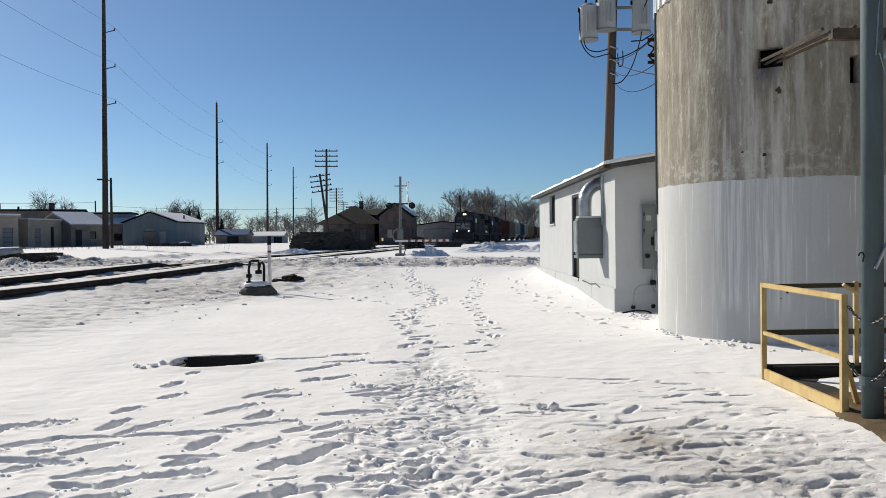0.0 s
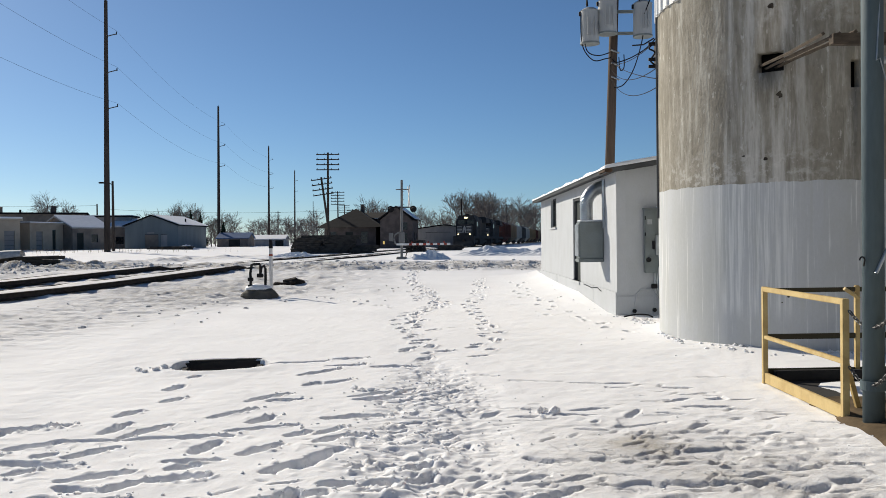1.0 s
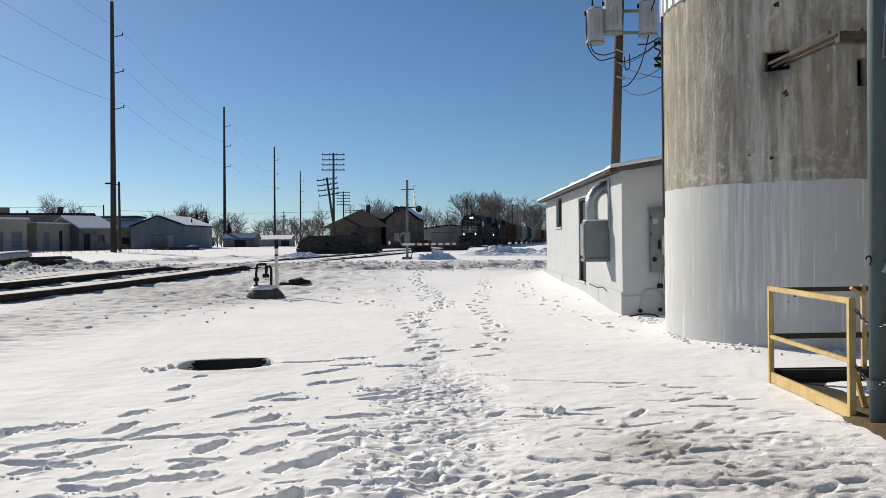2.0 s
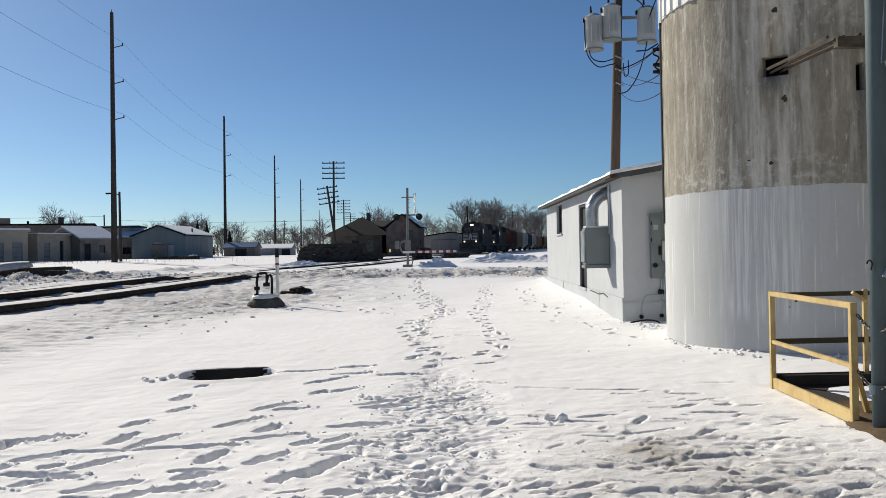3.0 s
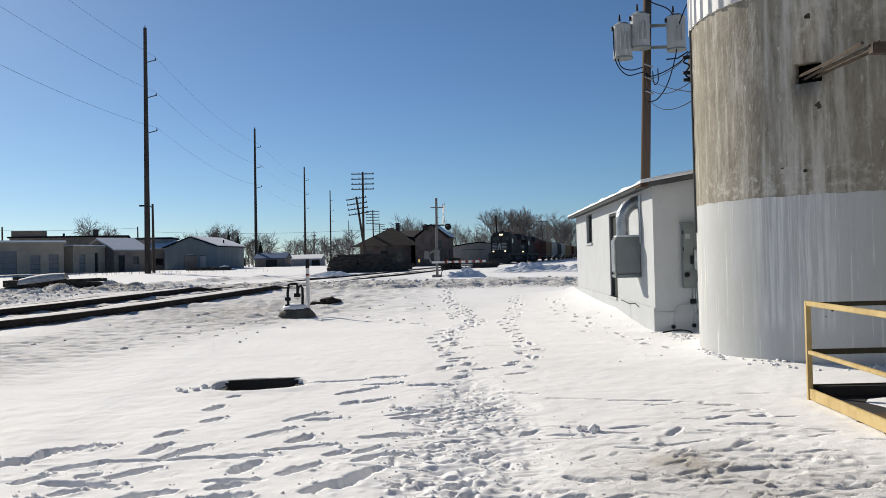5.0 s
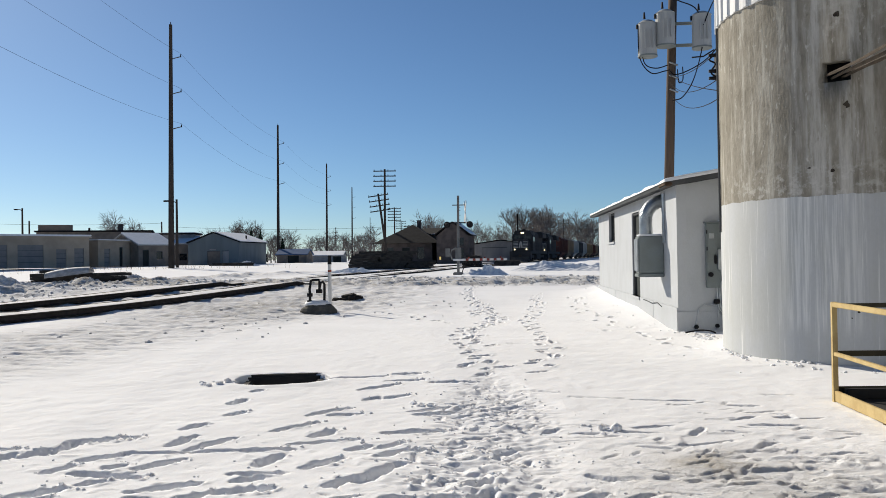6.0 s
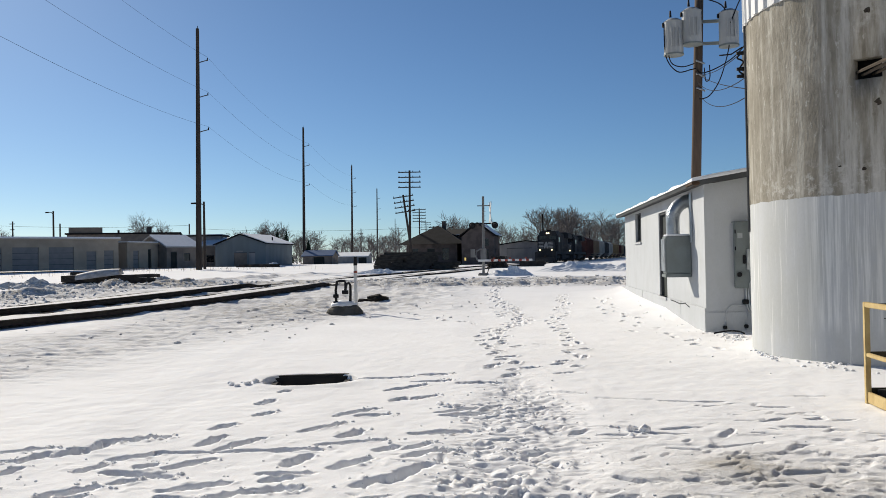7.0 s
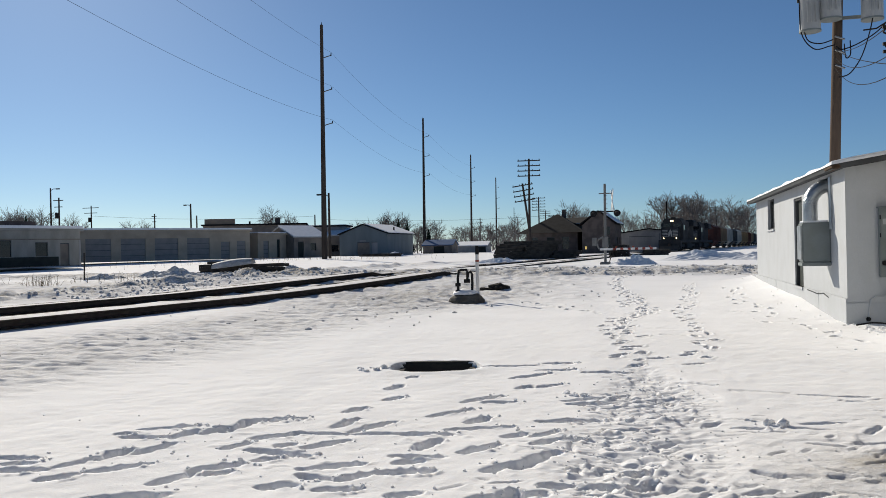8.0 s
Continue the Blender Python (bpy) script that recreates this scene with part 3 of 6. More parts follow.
def make_track(name, offset, label):
    t = thing(name, None, label, "railway track", "tracks", "structure")
    c, s = math.cos(TRACK_DIR), math.sin(TRACK_DIR)
    for k in range(2):
        bm = bmesh.new()
        rows = []
        for y in list(np.arange(-20, 36, 2.0)) + list(np.arange(36, 48, 1.0)) + list(np.arange(48, 420, 6.0)):
            x = track_x(y) + (offset - k * 1.51) * c
            z = gz(x, y) + (0.05 if y < 39 else -0.10 if y < 41 else -0.14 if y < 50 else -0.08) - 0.05 * k
            rows.append([bm.verts.new((x + u * c, y - u * s, z + w)) for u, w in rail_profile()])
        for a, b in zip(rows, rows[1:]):
            for i in range(len(a)):
                bm.faces.new((a[i], a[(i + 1) % len(a)], b[(i + 1) % len(a)], b[i]))
        bmesh.ops.recalc_face_normals(bm, faces=bm.faces)
        part("rail", bm, STEEL, t)
    bm = bmesh.new()
    rows = []
    for y in np.arange(-20, 420, 1.2):
        row = []
        for u in (-0.10, -0.16, -0.5, -0.9, -1.2, -1.35, -1.44):
            x = track_x(y) + (offset + u) * c
            h = 0.165 + 0.05 * noise.noise((x * 1.1, y * 0.7, 3)) if -1.4 < u < -0.12 else 0.05
            row.append(bm.verts.new((x, y, gz(x, y) + h + (0.02 if y < 38 else -0.2 if y < 50 else -0.14))))
        rows.append(row)
    for a, b in zip(rows, rows[1:]):
        for i in range(len(a) - 1):
            bm.faces.new((a[i], b[i], b[i + 1], a[i + 1]))
    bmesh.ops.recalc_face_normals(bm, faces=bm.faces)
    part("snow_fill", bm, TRACK_SNOW, t, "packed snow between the rails", True)
    return t


make_track("railway_track", 0.0, "snow-packed railway track with dark rusty rails")
make_track("railway_track", -3.7, "snow-packed railway track with dark rusty rails")


def panel(length, height, thick, holes, bm=None):
    """An upright wall along x, y from 0 to thick, with openings (x0, x1, z0, z1) that go through it."""
    bm = bm or bmesh.new()
    us = sorted({0.0, length, *[h[0] for h in holes], *[h[1] for h in holes]})
    zs = sorted({0.0, height, *[h[2] for h in holes], *[h[3] for h in holes]})
    us, zs = [u for u in us if 0 <= u <= length], [z for z in zs if 0 <= z <= height]
    solid = lambda i, j: 0 <= i < len(us) - 1 and 0 <= j < len(zs) - 1 and not any(h[0] < (us[i] + us[i + 1]) / 2 < h[1] and h[2] < (zs[j] + zs[j + 1]) / 2 < h[3] for h in holes)
    face = lambda *co: bm.faces.new([bm.verts.new(c) for c in co])
    for i in range(len(us) - 1):
        for j in range(len(zs) - 1):
            if not solid(i, j):
                continue
            a, b, c, d = us[i], us[i + 1], zs[j], zs[j + 1]
            face((a, 0, c), (b, 0, c), (b, 0, d), (a, 0, d))
            face((a, thick, c), (a, thick, d), (b, thick, d), (b, thick, c))
            if not solid(i - 1, j):
                face((a, 0, c), (a, 0, d), (a, thick, d), (a, thick, c))
            if not solid(i + 1, j):
                face((b, 0, c), (b, thick, c), (b, thick, d), (b, 0, d))
            if not solid(i, j - 1):
                face((a, 0, c), (a, thick, c), (b, thick, c), (b, 0, c))
            if not solid(i, j + 1):
                face((a, 0, d), (b, 0, d), (b, thick, d), (a, thick, d))
    bmesh.ops.remove_doubles(bm, verts=bm.verts, dist=0.0005)
    return bm


def placed(ob, m):
    ob.matrix_local = m
    return ob


# ---- silo ----
SX, SY, SR = 6.14, 13.95, 2.4


def shell(zs, r, n, holes=(), thick=0.22, ragged=0.0):
    """A round wall through the heights zs; holes as (first degree, last degree, z0, z1), with reveals."""
    bm = bmesh.new()
    rows = []
    for j, z in enumerate(zs):
        row = []
        for k in range(n):
            w = 2 * math.pi * k / n
            dz = 0.0
            if ragged and j == len(zs) - 1:
                dz = ragged * (noise.noise((w * 9, 0, 1)) + 0.8 * noise.noise((w * 40, 0, 2)) + 0.5 * abs(noise.noise((w * 110, 0, 3))))
            row.append(bm.verts.new((r * math.cos(w), r * math.sin(w), z + dz)))
        rows.append(row)
    gone = lambda k, j: any(a < (k + 0.5) * 360 / n < b and c < (zs[j] + zs[j + 1]) / 2 < d for a, b, c, d in holes)
    for j in range(len(zs) - 1):
        for k in range(n):
            q = [rows[j][k], rows[j][(k + 1) % n], rows[j + 1][(k + 1) % n], rows[j + 1][k]]
            if not gone(k, j):
                bm.faces.new(q)
                continue
            inner = [bm.verts.new((v.co.x * (1 - thick / r), v.co.y * (1 - thick / r), v.co.z)) for v in q]
            for i, (dk, dj) in enumerate(((0, -1), (1, 0), (0, 1), (-1, 0))):
                if not (0 <= j + dj < len(zs) - 1 and gone((k + dk) % n, j + dj)):
                    bm.faces.new((q[i], q[(i + 1) % 4], inner[(i + 1) % 4], inner[i]))
    return bm


def ribbed_shell(z0, z1, r, ribs):
    bm = bmesh.new()
    a, b = [], []
    for k in range(ribs * 4):
        w = 2 * math.pi * (k // 4 + (0, 0.12, 0.34, 0.46)[k % 4]) / ribs
        rr = r + (0, 0.028, 0.028, 0)[k % 4]
        a.append(bm.verts.new((rr * math.cos(w), rr * math.sin(w), z0)))
        b.append(bm.verts.new((rr * math.cos(w), rr * math.sin(w), z1)))
    n = len(a)
    for k in range(n):
        bm.faces.new((a[k], a[(k + 1) % n], b[(k + 1) % n], b[k]))
    bm.faces.new(b)
    bm.faces.new(a[::-1])
    return bm


STAIN = mat("dark_rust_stain", (0.085, 0.07, 0.055), 0.9, vary=0.4, scale=12, grain=60)
silo = thing("silo", Matrix.Translation((SX, SY, 0)), "round concrete grain silo, lower part painted white", "silo")
part("concrete_shell", shell([2.3, 3.75, 4.06, 4.15, 4.36, 5.5], SR, 240, ((230.8, 240.6, 4.06, 4.36), (260.5, 264.5, 3.75, 4.15))), CONCRETE, silo, "stained bare concrete", True)
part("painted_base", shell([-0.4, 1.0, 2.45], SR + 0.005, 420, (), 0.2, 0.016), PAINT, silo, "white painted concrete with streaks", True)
part("ribbed_cladding", ribbed_shell(5.5, 9.2, SR + 0.02, 56), RIBBED, silo, "white ribbed metal cladding")
# Filler behind the slots; the darkness of the interior is put into its colour.
part("core", cyl((0, 0, 0), (0, 0, 8.9), 1.9, None, 24), PIT, silo, "dark filler core for the unlit inside of the silo")
for k, (w, z, s) in enumerate(((-119, 0.78, 0.022), (-121, 0.70, 0.014), (-124, 5.0, 0.05), (-127, 0.35, 0.012), (-121.5, 3.72, 0.05), (-134, 2.86, 0.03), (-126, 2.8, 0.03))):
    c, sn = math.cos(radians(w)), math.sin(radians(w))
    spot = cyl(((SR - 0.03) * c, (SR - 0.03) * sn, z), ((SR + 0.006) * c, (SR + 0.006) * sn, z), s, s * 0.85, 11)
    for v in spot.verts:
        away = noise.noise(v.co * 19 + Vector((k, 0, 0)))
        v.co = Vector((v.co.x, v.co.y, z + (v.co.z - z) * (0.9 + 1.3 * away)))
        v.co += Vector((-sn, c, 0)) * s * 0.7 * noise.noise(v.co * 23 + Vector((0, k, 0)))
    part("anchor_hole", spot, STAIN, silo)

part("conduit", cyl((-2.40, 0.36, 2.0), (-2.40, 0.36, 5.5), 0.02, None, 8), TRIM, silo, "thin dark conduit up the wall")

# chute coming out of the slot, and the beam that carries its end
chute = thing("chute", None, "weathered wooden grain chute reaching out of the silo", "chute")
A, B = Vector((4.86, 12.15, 4.17)), Vector((4.36, 9.0, 3.86))
side = (B - A).cross(Vector((0, 0, 1))).normalized()
GREYWOOD = mat("grey_weathered_wood", (0.125, 0.10, 0.078), 0.9, vary=0.35, scale=4, grain=40, bump=0.3, streak=0.3)
for off, lift in ((-0.14, 0.03), (-0.07, -0.02), (0.0, 0.015), (0.07, -0.025), (0.14, 0.02)):
    part("plank", tube([A + side * off + Vector((0, 0, lift)), A.lerp(B, 0.5) + side * off + Vector((0, 0, lift * 0.4)), B + side * off * 1.2 + Vector((0, 0, lift))], 0.023, 4), GREYWOOD, chute)
beam = thing("beam", None, "weathered timber beam under the chute end", "beam")
part("timber", box(4.25, 5.9, 8.9, 9.02, 3.74, 3.86, 0.01), GREYWOOD, beam)
part("post", box(5.55, 5.67, 8.9, 9.02, 0, 3.74, 0.01), GREYWOOD, beam)

# ---- shed ----
shed = thing("shed", None, "low white-painted block shed with a snowy roof", "shed")
M_LEFT = Matrix.Translation((3.7, 31.3, -0.3)) @ Matrix.Rotation(radians(-90), 4, "Z")
win_hole, door_hole = (2.9, 4.3, 2.36, 3.34), (7.8, 9.0, 0.80, 3.1)
placed(part("wall", panel(13.7, 3.42, 0.2, [win_hole, door_hole]), WALL, shed, "white painted block wall"), M_LEFT)
part("wall", panel(4.3, 3.42, 0.2, []), WALL, shed, "shaded white front wall").matrix_local = Matrix.Translation((3.9, 17.6, -0.3))
part("wall", panel(4.3, 3.42, 0.2, []), WALL, shed).matrix_local = Matrix.Translation((3.9, 31.1, -0.3))
part("wall", box(8.2, 8.4, 17.6, 31.3, -0.3, 3.78), WALL, shed)
part("gable", prism([(3.9, 3.121), (8.2, 3.121), (8.2, 3.79)], 17.602, 17.80), WALL, shed)
part("gable", prism([(3.9, 3.121), (8.2, 3.121), (8.2, 3.79)], 31.10, 31.298), WALL, shed)
part("footing", panel(13.9, 0.8, 0.03, [(4.7, 4.78, 0, 0.8), (11.2, 11.24, 0, 0.8)]), WALL, shed, "rough white footing course").matrix_local = Matrix.Translation((3.67, 31.5, -0.3)) @ Matrix.Rotation(radians(-90), 4, "Z")
part("footing", box(3.672, 8.2, 17.572, 17.602, -0.3, 0.42, 0.01), WALL, shed)
roof = part("roof", prism([(3.42, 3.05), (8.6, 3.86), (8.6, 3.99), (3.42, 3.17)], 17.28, 31.65), TRIM, shed, "grey roof edge")
bm = bmesh.new()
rows = []
for j in range(61):
    y = 17.25 if j == 0 else 17.262 if j == 1 else 17.24 + (31.7 - 17.24) * j / 60
    row = []
    for i in range(14):
        s = (0, 0.003)[i] if i < 2 else (i - 1) / 12
        x = 3.395 + 5.2 * s
        thick = -0.03 if i == 0 or j in (0, 60) else 0.025 + 0.04 * noise.noise((x * 0.9, y * 0.9, 5)) + 0.015 * noise.noise((x * 4, y * 4, 2)) + 0.05 * min(1, 4 * s)
        row.append(bm.verts.new((x, y, 3.168 + 0.822 * s + max(thick, -0.03 if i == 0 or j in (0, 60) else 0.012))))
    rows.append(row)
for a, b in zip(rows, rows[1:]):
    for i in range(13):
        bm.faces.new((a[i], a[i + 1], b[i + 1], b[i]))
part("snow_cover", bm, CLEAN_SNOW, roof, "thin snow on the roof", True)
RUSTY = mat("rotten_wood_rust", (0.13, 0.085, 0.06), 0.9, vary=0.4, scale=8, grain=30, bump=0.5)
part("rotten_corner", box(3.40, 3.56, 17.25, 18.0, 3.06, 3.14, 0.02), RUSTY, roof, "rotten brown corner of the roof edge")
window = part("window", box(0, 1.4, 0.12, 0.135, 2.36, 3.34), GLASS, shed, "narrow dark window")
placed(window, M_LEFT)
for a, b, c, d in ((0, 1.4, 2.36, 2.42), (0, 1.4, 3.28, 3.34), (0, 0.06, 2.42, 3.28), (1.34, 1.4, 2.42, 3.28), (0.67, 0.73, 2.42, 3.28)):
    part("frame", box(a, b, 0.08, 0.15, c, d, 0.005), TRIM, window)
window.matrix_local = M_LEFT @ Matrix.Translation((2.9, 0, 0))
part("sill", box(2.85, 4.35, -0.05, 0.1, 2.30, 2.36, 0.008), WALL, shed).matrix_local = M_LEFT
DOORDARK = mat("dark_green_door", (0.03, 0.038, 0.036), 0.6, vary=0.25)
door = part("door", box(0, 1.2, 0.10, 0.145, 0.80, 3.1, 0.004), DOORDARK, shed, "dark painted door, shut")
door.matrix_local = M_LEFT @ Matrix.Translation((7.8, 0, 0))
for a, b, c, d in ((0, 0.07, 0.8, 3.1), (1.13, 1.2, 0.8, 3.1), (0.07, 1.13, 3.03, 3.1)):
    part("frame", box(a, b, 0.03, 0.1, c, d, 0.005), TRIM, door)
part("sill", box(7.7, 9.1, -0.06, 0.1, 0.72, 0.80, 0.01), WALL, shed).matrix_local = M_LEFT
part("crack", tube([(3.664, 21.6, 0.47), (3.664, 21.0, 0.46), (3.664, 20.4, 0.44), (3.664, 19.7, 0.49), (3.664, 19.2, 0.43)], 0.012, 5), TRIM, shed, "crack along the footing")

# blower box with its elbow duct on the shed wall
fan = thing("blower_box", Matrix.Translation((3.7, 19.22, 0)), "grey sheet-metal blower box with an elbow duct on the wall", "ventilation unit")
part("housing", box(-0.57, -0.005, -0.24, 0.24, 1.2, 2.06, 0.02), BOXGREY, fan)
# Brighter sheet on the sun side: its lit look is put into the material.
part("side_cover", box(-0.60, -0.572, -0.20, 0.25, 1.26, 2.0, 0.008), GALV, fan, "bright sheet standing in for the sunlit side")
part("base_rim", box(-0.59, -0.004, -0.262, 0.26, 1.12, 1.197, 0.01), BOXGREY, fan)
part("snow_cap", box(-0.56, -0.02, -0.23, 0.23, 2.058, 2.10, 0.02), CLEAN_SNOW, fan, "thin snow on the box")
bend = [(-0.36, 0, 2.06), (-0.36, 0, 2.35)] + [(-0.36 + 0.42 * (1 - math.cos(a)), 0, 2.45 + 0.42 * math.sin(a)) for a in [radians(10 * k) for k in range(0, 10)]]
part("duct", tube(bend, 0.15, 18), GALV, fan, "ribbed galvanised elbow duct", False)
for p, q in zip(bend[2::2], bend[3::2]):
    part("seam", cyl(p, Vector(p).lerp(Vector(q), 0.25), 0.158, None, 18), GALV, fan)
for dy in (-0.30, -0.36, -0.44):
    part("conduit", cyl((-0.03, dy, 1.9), (-0.03, dy, 3.02), 0.018, None, 8), GALV, fan)

# electrical boxes on the shed's front wall
elec = thing("electrical_box", Matrix.Translation((4.44, 17.57, 0)), "tall grey electrical cabinet with switch and conduits", "electrical box")
part("cabinet", box(-0.17, 0.18, -0.14, 0, 0.92, 2.27, 0.012), BOXGREY, elec)
part("lid", box(-0.20, 0.21, -0.19, 0, 2.27, 2.30, 0.005), BOXGREY, elec)
part("door", box(-0.15, 0.05, -0.158, -0.142, 1.62, 2.2, 0.005), BOXGREY, elec)
part("switch_box", box(0.04, 0.17, -0.24, -0.142, 1.3, 1.72, 0.01), GALV, elec)
part("lever", box(-0.13, 0.05, -0.20, -0.165, 1.74, 1.80, 0.008), GALV, elec).matrix_local = Matrix.Translation((0, 0, 0.06)) @ Matrix.Rotation(radians(14), 4, "Y")
part("gauge_pipe", tube(curve_through([(0.12, -0.16, 1.3), (0.13, -0.22, 1.1), (0.10, -0.2, 0.98), (0.14, -0.12, 0.75)]), 0.02, 7), GALV, elec)
part("breaker", box(-0.02, 0.03, -0.19, -0.142, 1.42, 1.6, 0.008), BLACK, elec)
part("hinge", box(-0.175, -0.155, -0.165, -0.142, 1.7, 1.78, 0.003), BLACK, elec)
part("hinge", box(-0.175, -0.155, -0.165, -0.142, 2.05, 2.13, 0.003), BLACK, elec)
part("placard", box(-0.12, -0.02, -0.163, -0.158, 1.95, 2.06), GALV, elec)
part("meter", cyl((-0.10, -0.142, 1.2), (-0.10, -0.2, 1.2), 0.05, None, 14), BLACK, elec)
part("snow_cap", box(0.08, 0.2, -0.17, -0.02, 2.298, 2.34, 0.015), CLEAN_SNOW, elec)
for x, r in ((0.06, 0.024), (0.11, 0.03), (0.16, 0.02)):
    part("conduit", tube([(x, -0.05, 0.92), (x, -0.05, 0.62), (x + 0.02, -0.06, 0.5), (x + 0.10, -0.06, 0.36)], r, 8), GALV, elec)
part("coupling", box(-0.02, 0.10, -0.1, -0.02, 0.58, 0.68, 0.012), BLACK, elec)
loop = thing("conduit_loop", Matrix.Translation((3.9, 17.55, 0)), "thin white conduit bent along the foot of the wall", "conduit")
part("pipe", tube([(0.16, 0, 0.05), (0.17, 0, 0.25), (0.22, 0, 0.48), (0.30, 0, 0.555), (0.5, 0, 0.56), (0.66, 0, 0.54)], 0.014, 6), WALL, loop)
part("pipe", tube([(0.66, 0, 0.54), (0.60, 0, 0.3), (0.58, 0, 0.05)], 0.012, 6), WALL, loop)
part("valve", box(0.12, 0.20, -0.05, 0.03, 0.06, 0.14, 0.015), BLACK, loop)
part("valve", box(0.55, 0.63, -0.05, 0.03, 0.08, 0.16, 0.015), BLACK, loop)

# ---- railing, pipe and pit beside the silo ----
railing = thing("guard_railing", None, "yellow-painted steel guard railing at the silo", "railing")
P1, P2, P3 = Vector((3.62, 9.27, 0)), Vector((3.585, 7.34, 0)), Vector((4.68, 9.30, 0))


def bar(name, p, q, w, h, parent, material=YELLOW):
    """A square bar from p to q, w wide and h high, flat side down."""
    p, q = Vector(p), Vector(q)
    d = q - p
    bm = box(-w / 2, w / 2, -d.length / 2, d.length / 2, -h / 2, h / 2, min(w, h) * 0.12)
    ob = part(name, bm, material, parent)
    ob.matrix_local = Matrix.Translation((p + q) / 2) @ Matrix.Rotation(math.atan2(-d.x, d.y), 4, "Z")
    return ob


for p, w in ((P1, 0.055), (P2, 0.06), (P3, 0.05)):
    part("post", box(p.x - w / 2, p.x + w / 2, p.y - w / 2, p.y + w / 2, -0.05, 1.09, 0.006), YELLOW, railing)
up = lambda v, z: Vector((v.x, v.y, z))
bar("top_rail", up(P1, 1.06), up(P2, 1.06), 0.05, 0.055, railing)
bar("mid_rail", up(P1, 0.52), up(P2, 0.52), 0.04, 0.042, railing)
bar("toe_board", up(P1, 0.06), up(P2, 0.06), 0.03, 0.12, railing)
# Back rails get a much darker olive tone than the yellow side rails.
DARKRAIL = mat("dark_olive_rail", (0.07, 0.062, 0.04), 0.7, vary=0.25)
bar("top_rail", up(P1, 1.045), Vector((5.6, 9.34, 1.045)), 0.05, 0.05, railing, DARKRAIL)
bar("mid_rail", up(P1, 0.52), Vector((5.6, 9.34, 0.52)), 0.05, 0.06, railing, DARKRAIL)
bar("toe_board", up(P1, 0.08), Vector((5.6, 9.34, 0.08)), 0.03, 0.16, railing, DARKRAIL)
part("brace", tube([(3.63, 7.44, 0.55), (3.85, 7.62, 0.02)], 0.03, 4), YELLOW, railing)
part("brace", tube([(4.68, 9.25, 0.95), (4.5, 9.22, 1.06)], 0.025, 4), YELLOW, railing)
post = thing("yellow_post", Matrix.Translation((3.80, 6.72, 0)), "square yellow steel post beside the pipe", "post")
part("shaft", box(-0.05, 0.05, -0.05, 0.05, -0.05, 1.15, 0.006), YELLOW, post)
part("base_plate", box(-0.09, 0.09, -0.09, 0.09, -0.02, 0.02, 0.004), YELLOW, post)
part("eye_bolt", cyl((-0.05, 0.02, 0.98), (-0.12, 0.06, 0.98), 0.012, None, 8), GALV, post)
part("eye_bolt", cyl((-0.05, 0.02, 0.52), (-0.14, 0.06, 0.52), 0.02, None, 8), GALV, post)


def chain(a, b, drop, n):
    t = thing("chain", None, "grey steel safety chain hanging across the gap", "chain", "safety chains")
    pts = sag(a, b, drop, n)
    for i in range(n):
        d = (pts[i + 1] - pts[i])
        bm = bmesh.new()
        ring = [Vector((0.016 * math.cos(w), 0.030 * math.sin(w), 0)) for w in [2 * math.pi * k / 8 for k in range(9)]]
        tube(ring, 0.0055, 5, bm)
        ob = part("link", bm, CHAINSTEEL, t)
        ob.matrix_local = Matrix.Translation((pts[i] + pts[i + 1]) / 2) @ d.to_track_quat("Y", "Z").to_matrix().to_4x4() @ Matrix.Rotation(radians(90 * (i % 2)), 4, "Y")
    return t


chain((3.61, 7.30, 0.98), (3.70, 6.78, 0.98), 0.12, 20)
chain((3.61, 7.30, 0.48), (3.68, 6.78, 0.52), 0.14, 20)

pipe = thing("standpipe", Matrix.Translation((3.695, 7.06, 0)), "blue-grey steel pipe standing in front of the silo", "pipe")
part("pipe", cyl((0, 0, -0.2), (0.015, 0, 7.0), 0.088, None, 28), PIPE, pipe, "", True)
part("collar", cyl((0, 0, 0.32), (0, 0, 0.40), 0.105, None, 24), PIPE, pipe)
part("bracket", cyl((-0.02, -0.09, 1.33), (0.26, -0.12, 1.95), 0.016, None, 10), GALV, pipe, "slanting steel rod")
part("hook", tube([(-0.095, -0.03, 1.36 + 0.03)] + [(-0.095 + 0.022 * (math.cos(a) - 1), -0.05, 1.44 + 0.03 * math.sin(a)) for a in [radians(20 * k) for k in range(0, 10)]], 0.007, 6), BLACK, pipe)
part("tie_wire", tube([(0.09, -0.05, 4.4), (-0.01, -0.10, 3.14), (0.02, -0.10, 3.16), (0.24, -0.12, 2.3)], 0.006, 5), GALV, pipe)
part("side_arm", cyl((0.0, 0, 3.15), (1.4, 0.2, 3.32), 0.03, None, 10), GALV, pipe)
part("side_arm", cyl((0.0, 0, 0.27), (0.9, 0.0, 0.27), 0.025, None, 10), GALV, pipe)

deck = thing("pit_cover", None, "dark steel pit cover patched with snow", "pit cover")
part("plate", box(3.66, 6.2, 6.45, 9.24, -0.1, 0.035, 0.01), PIT, deck)
part("kerb", box(3.70, 6.2, 9.16, 9.24, 0.035, 0.15, 0.01), PIT, deck)
bm = bmesh.new()
rows = []
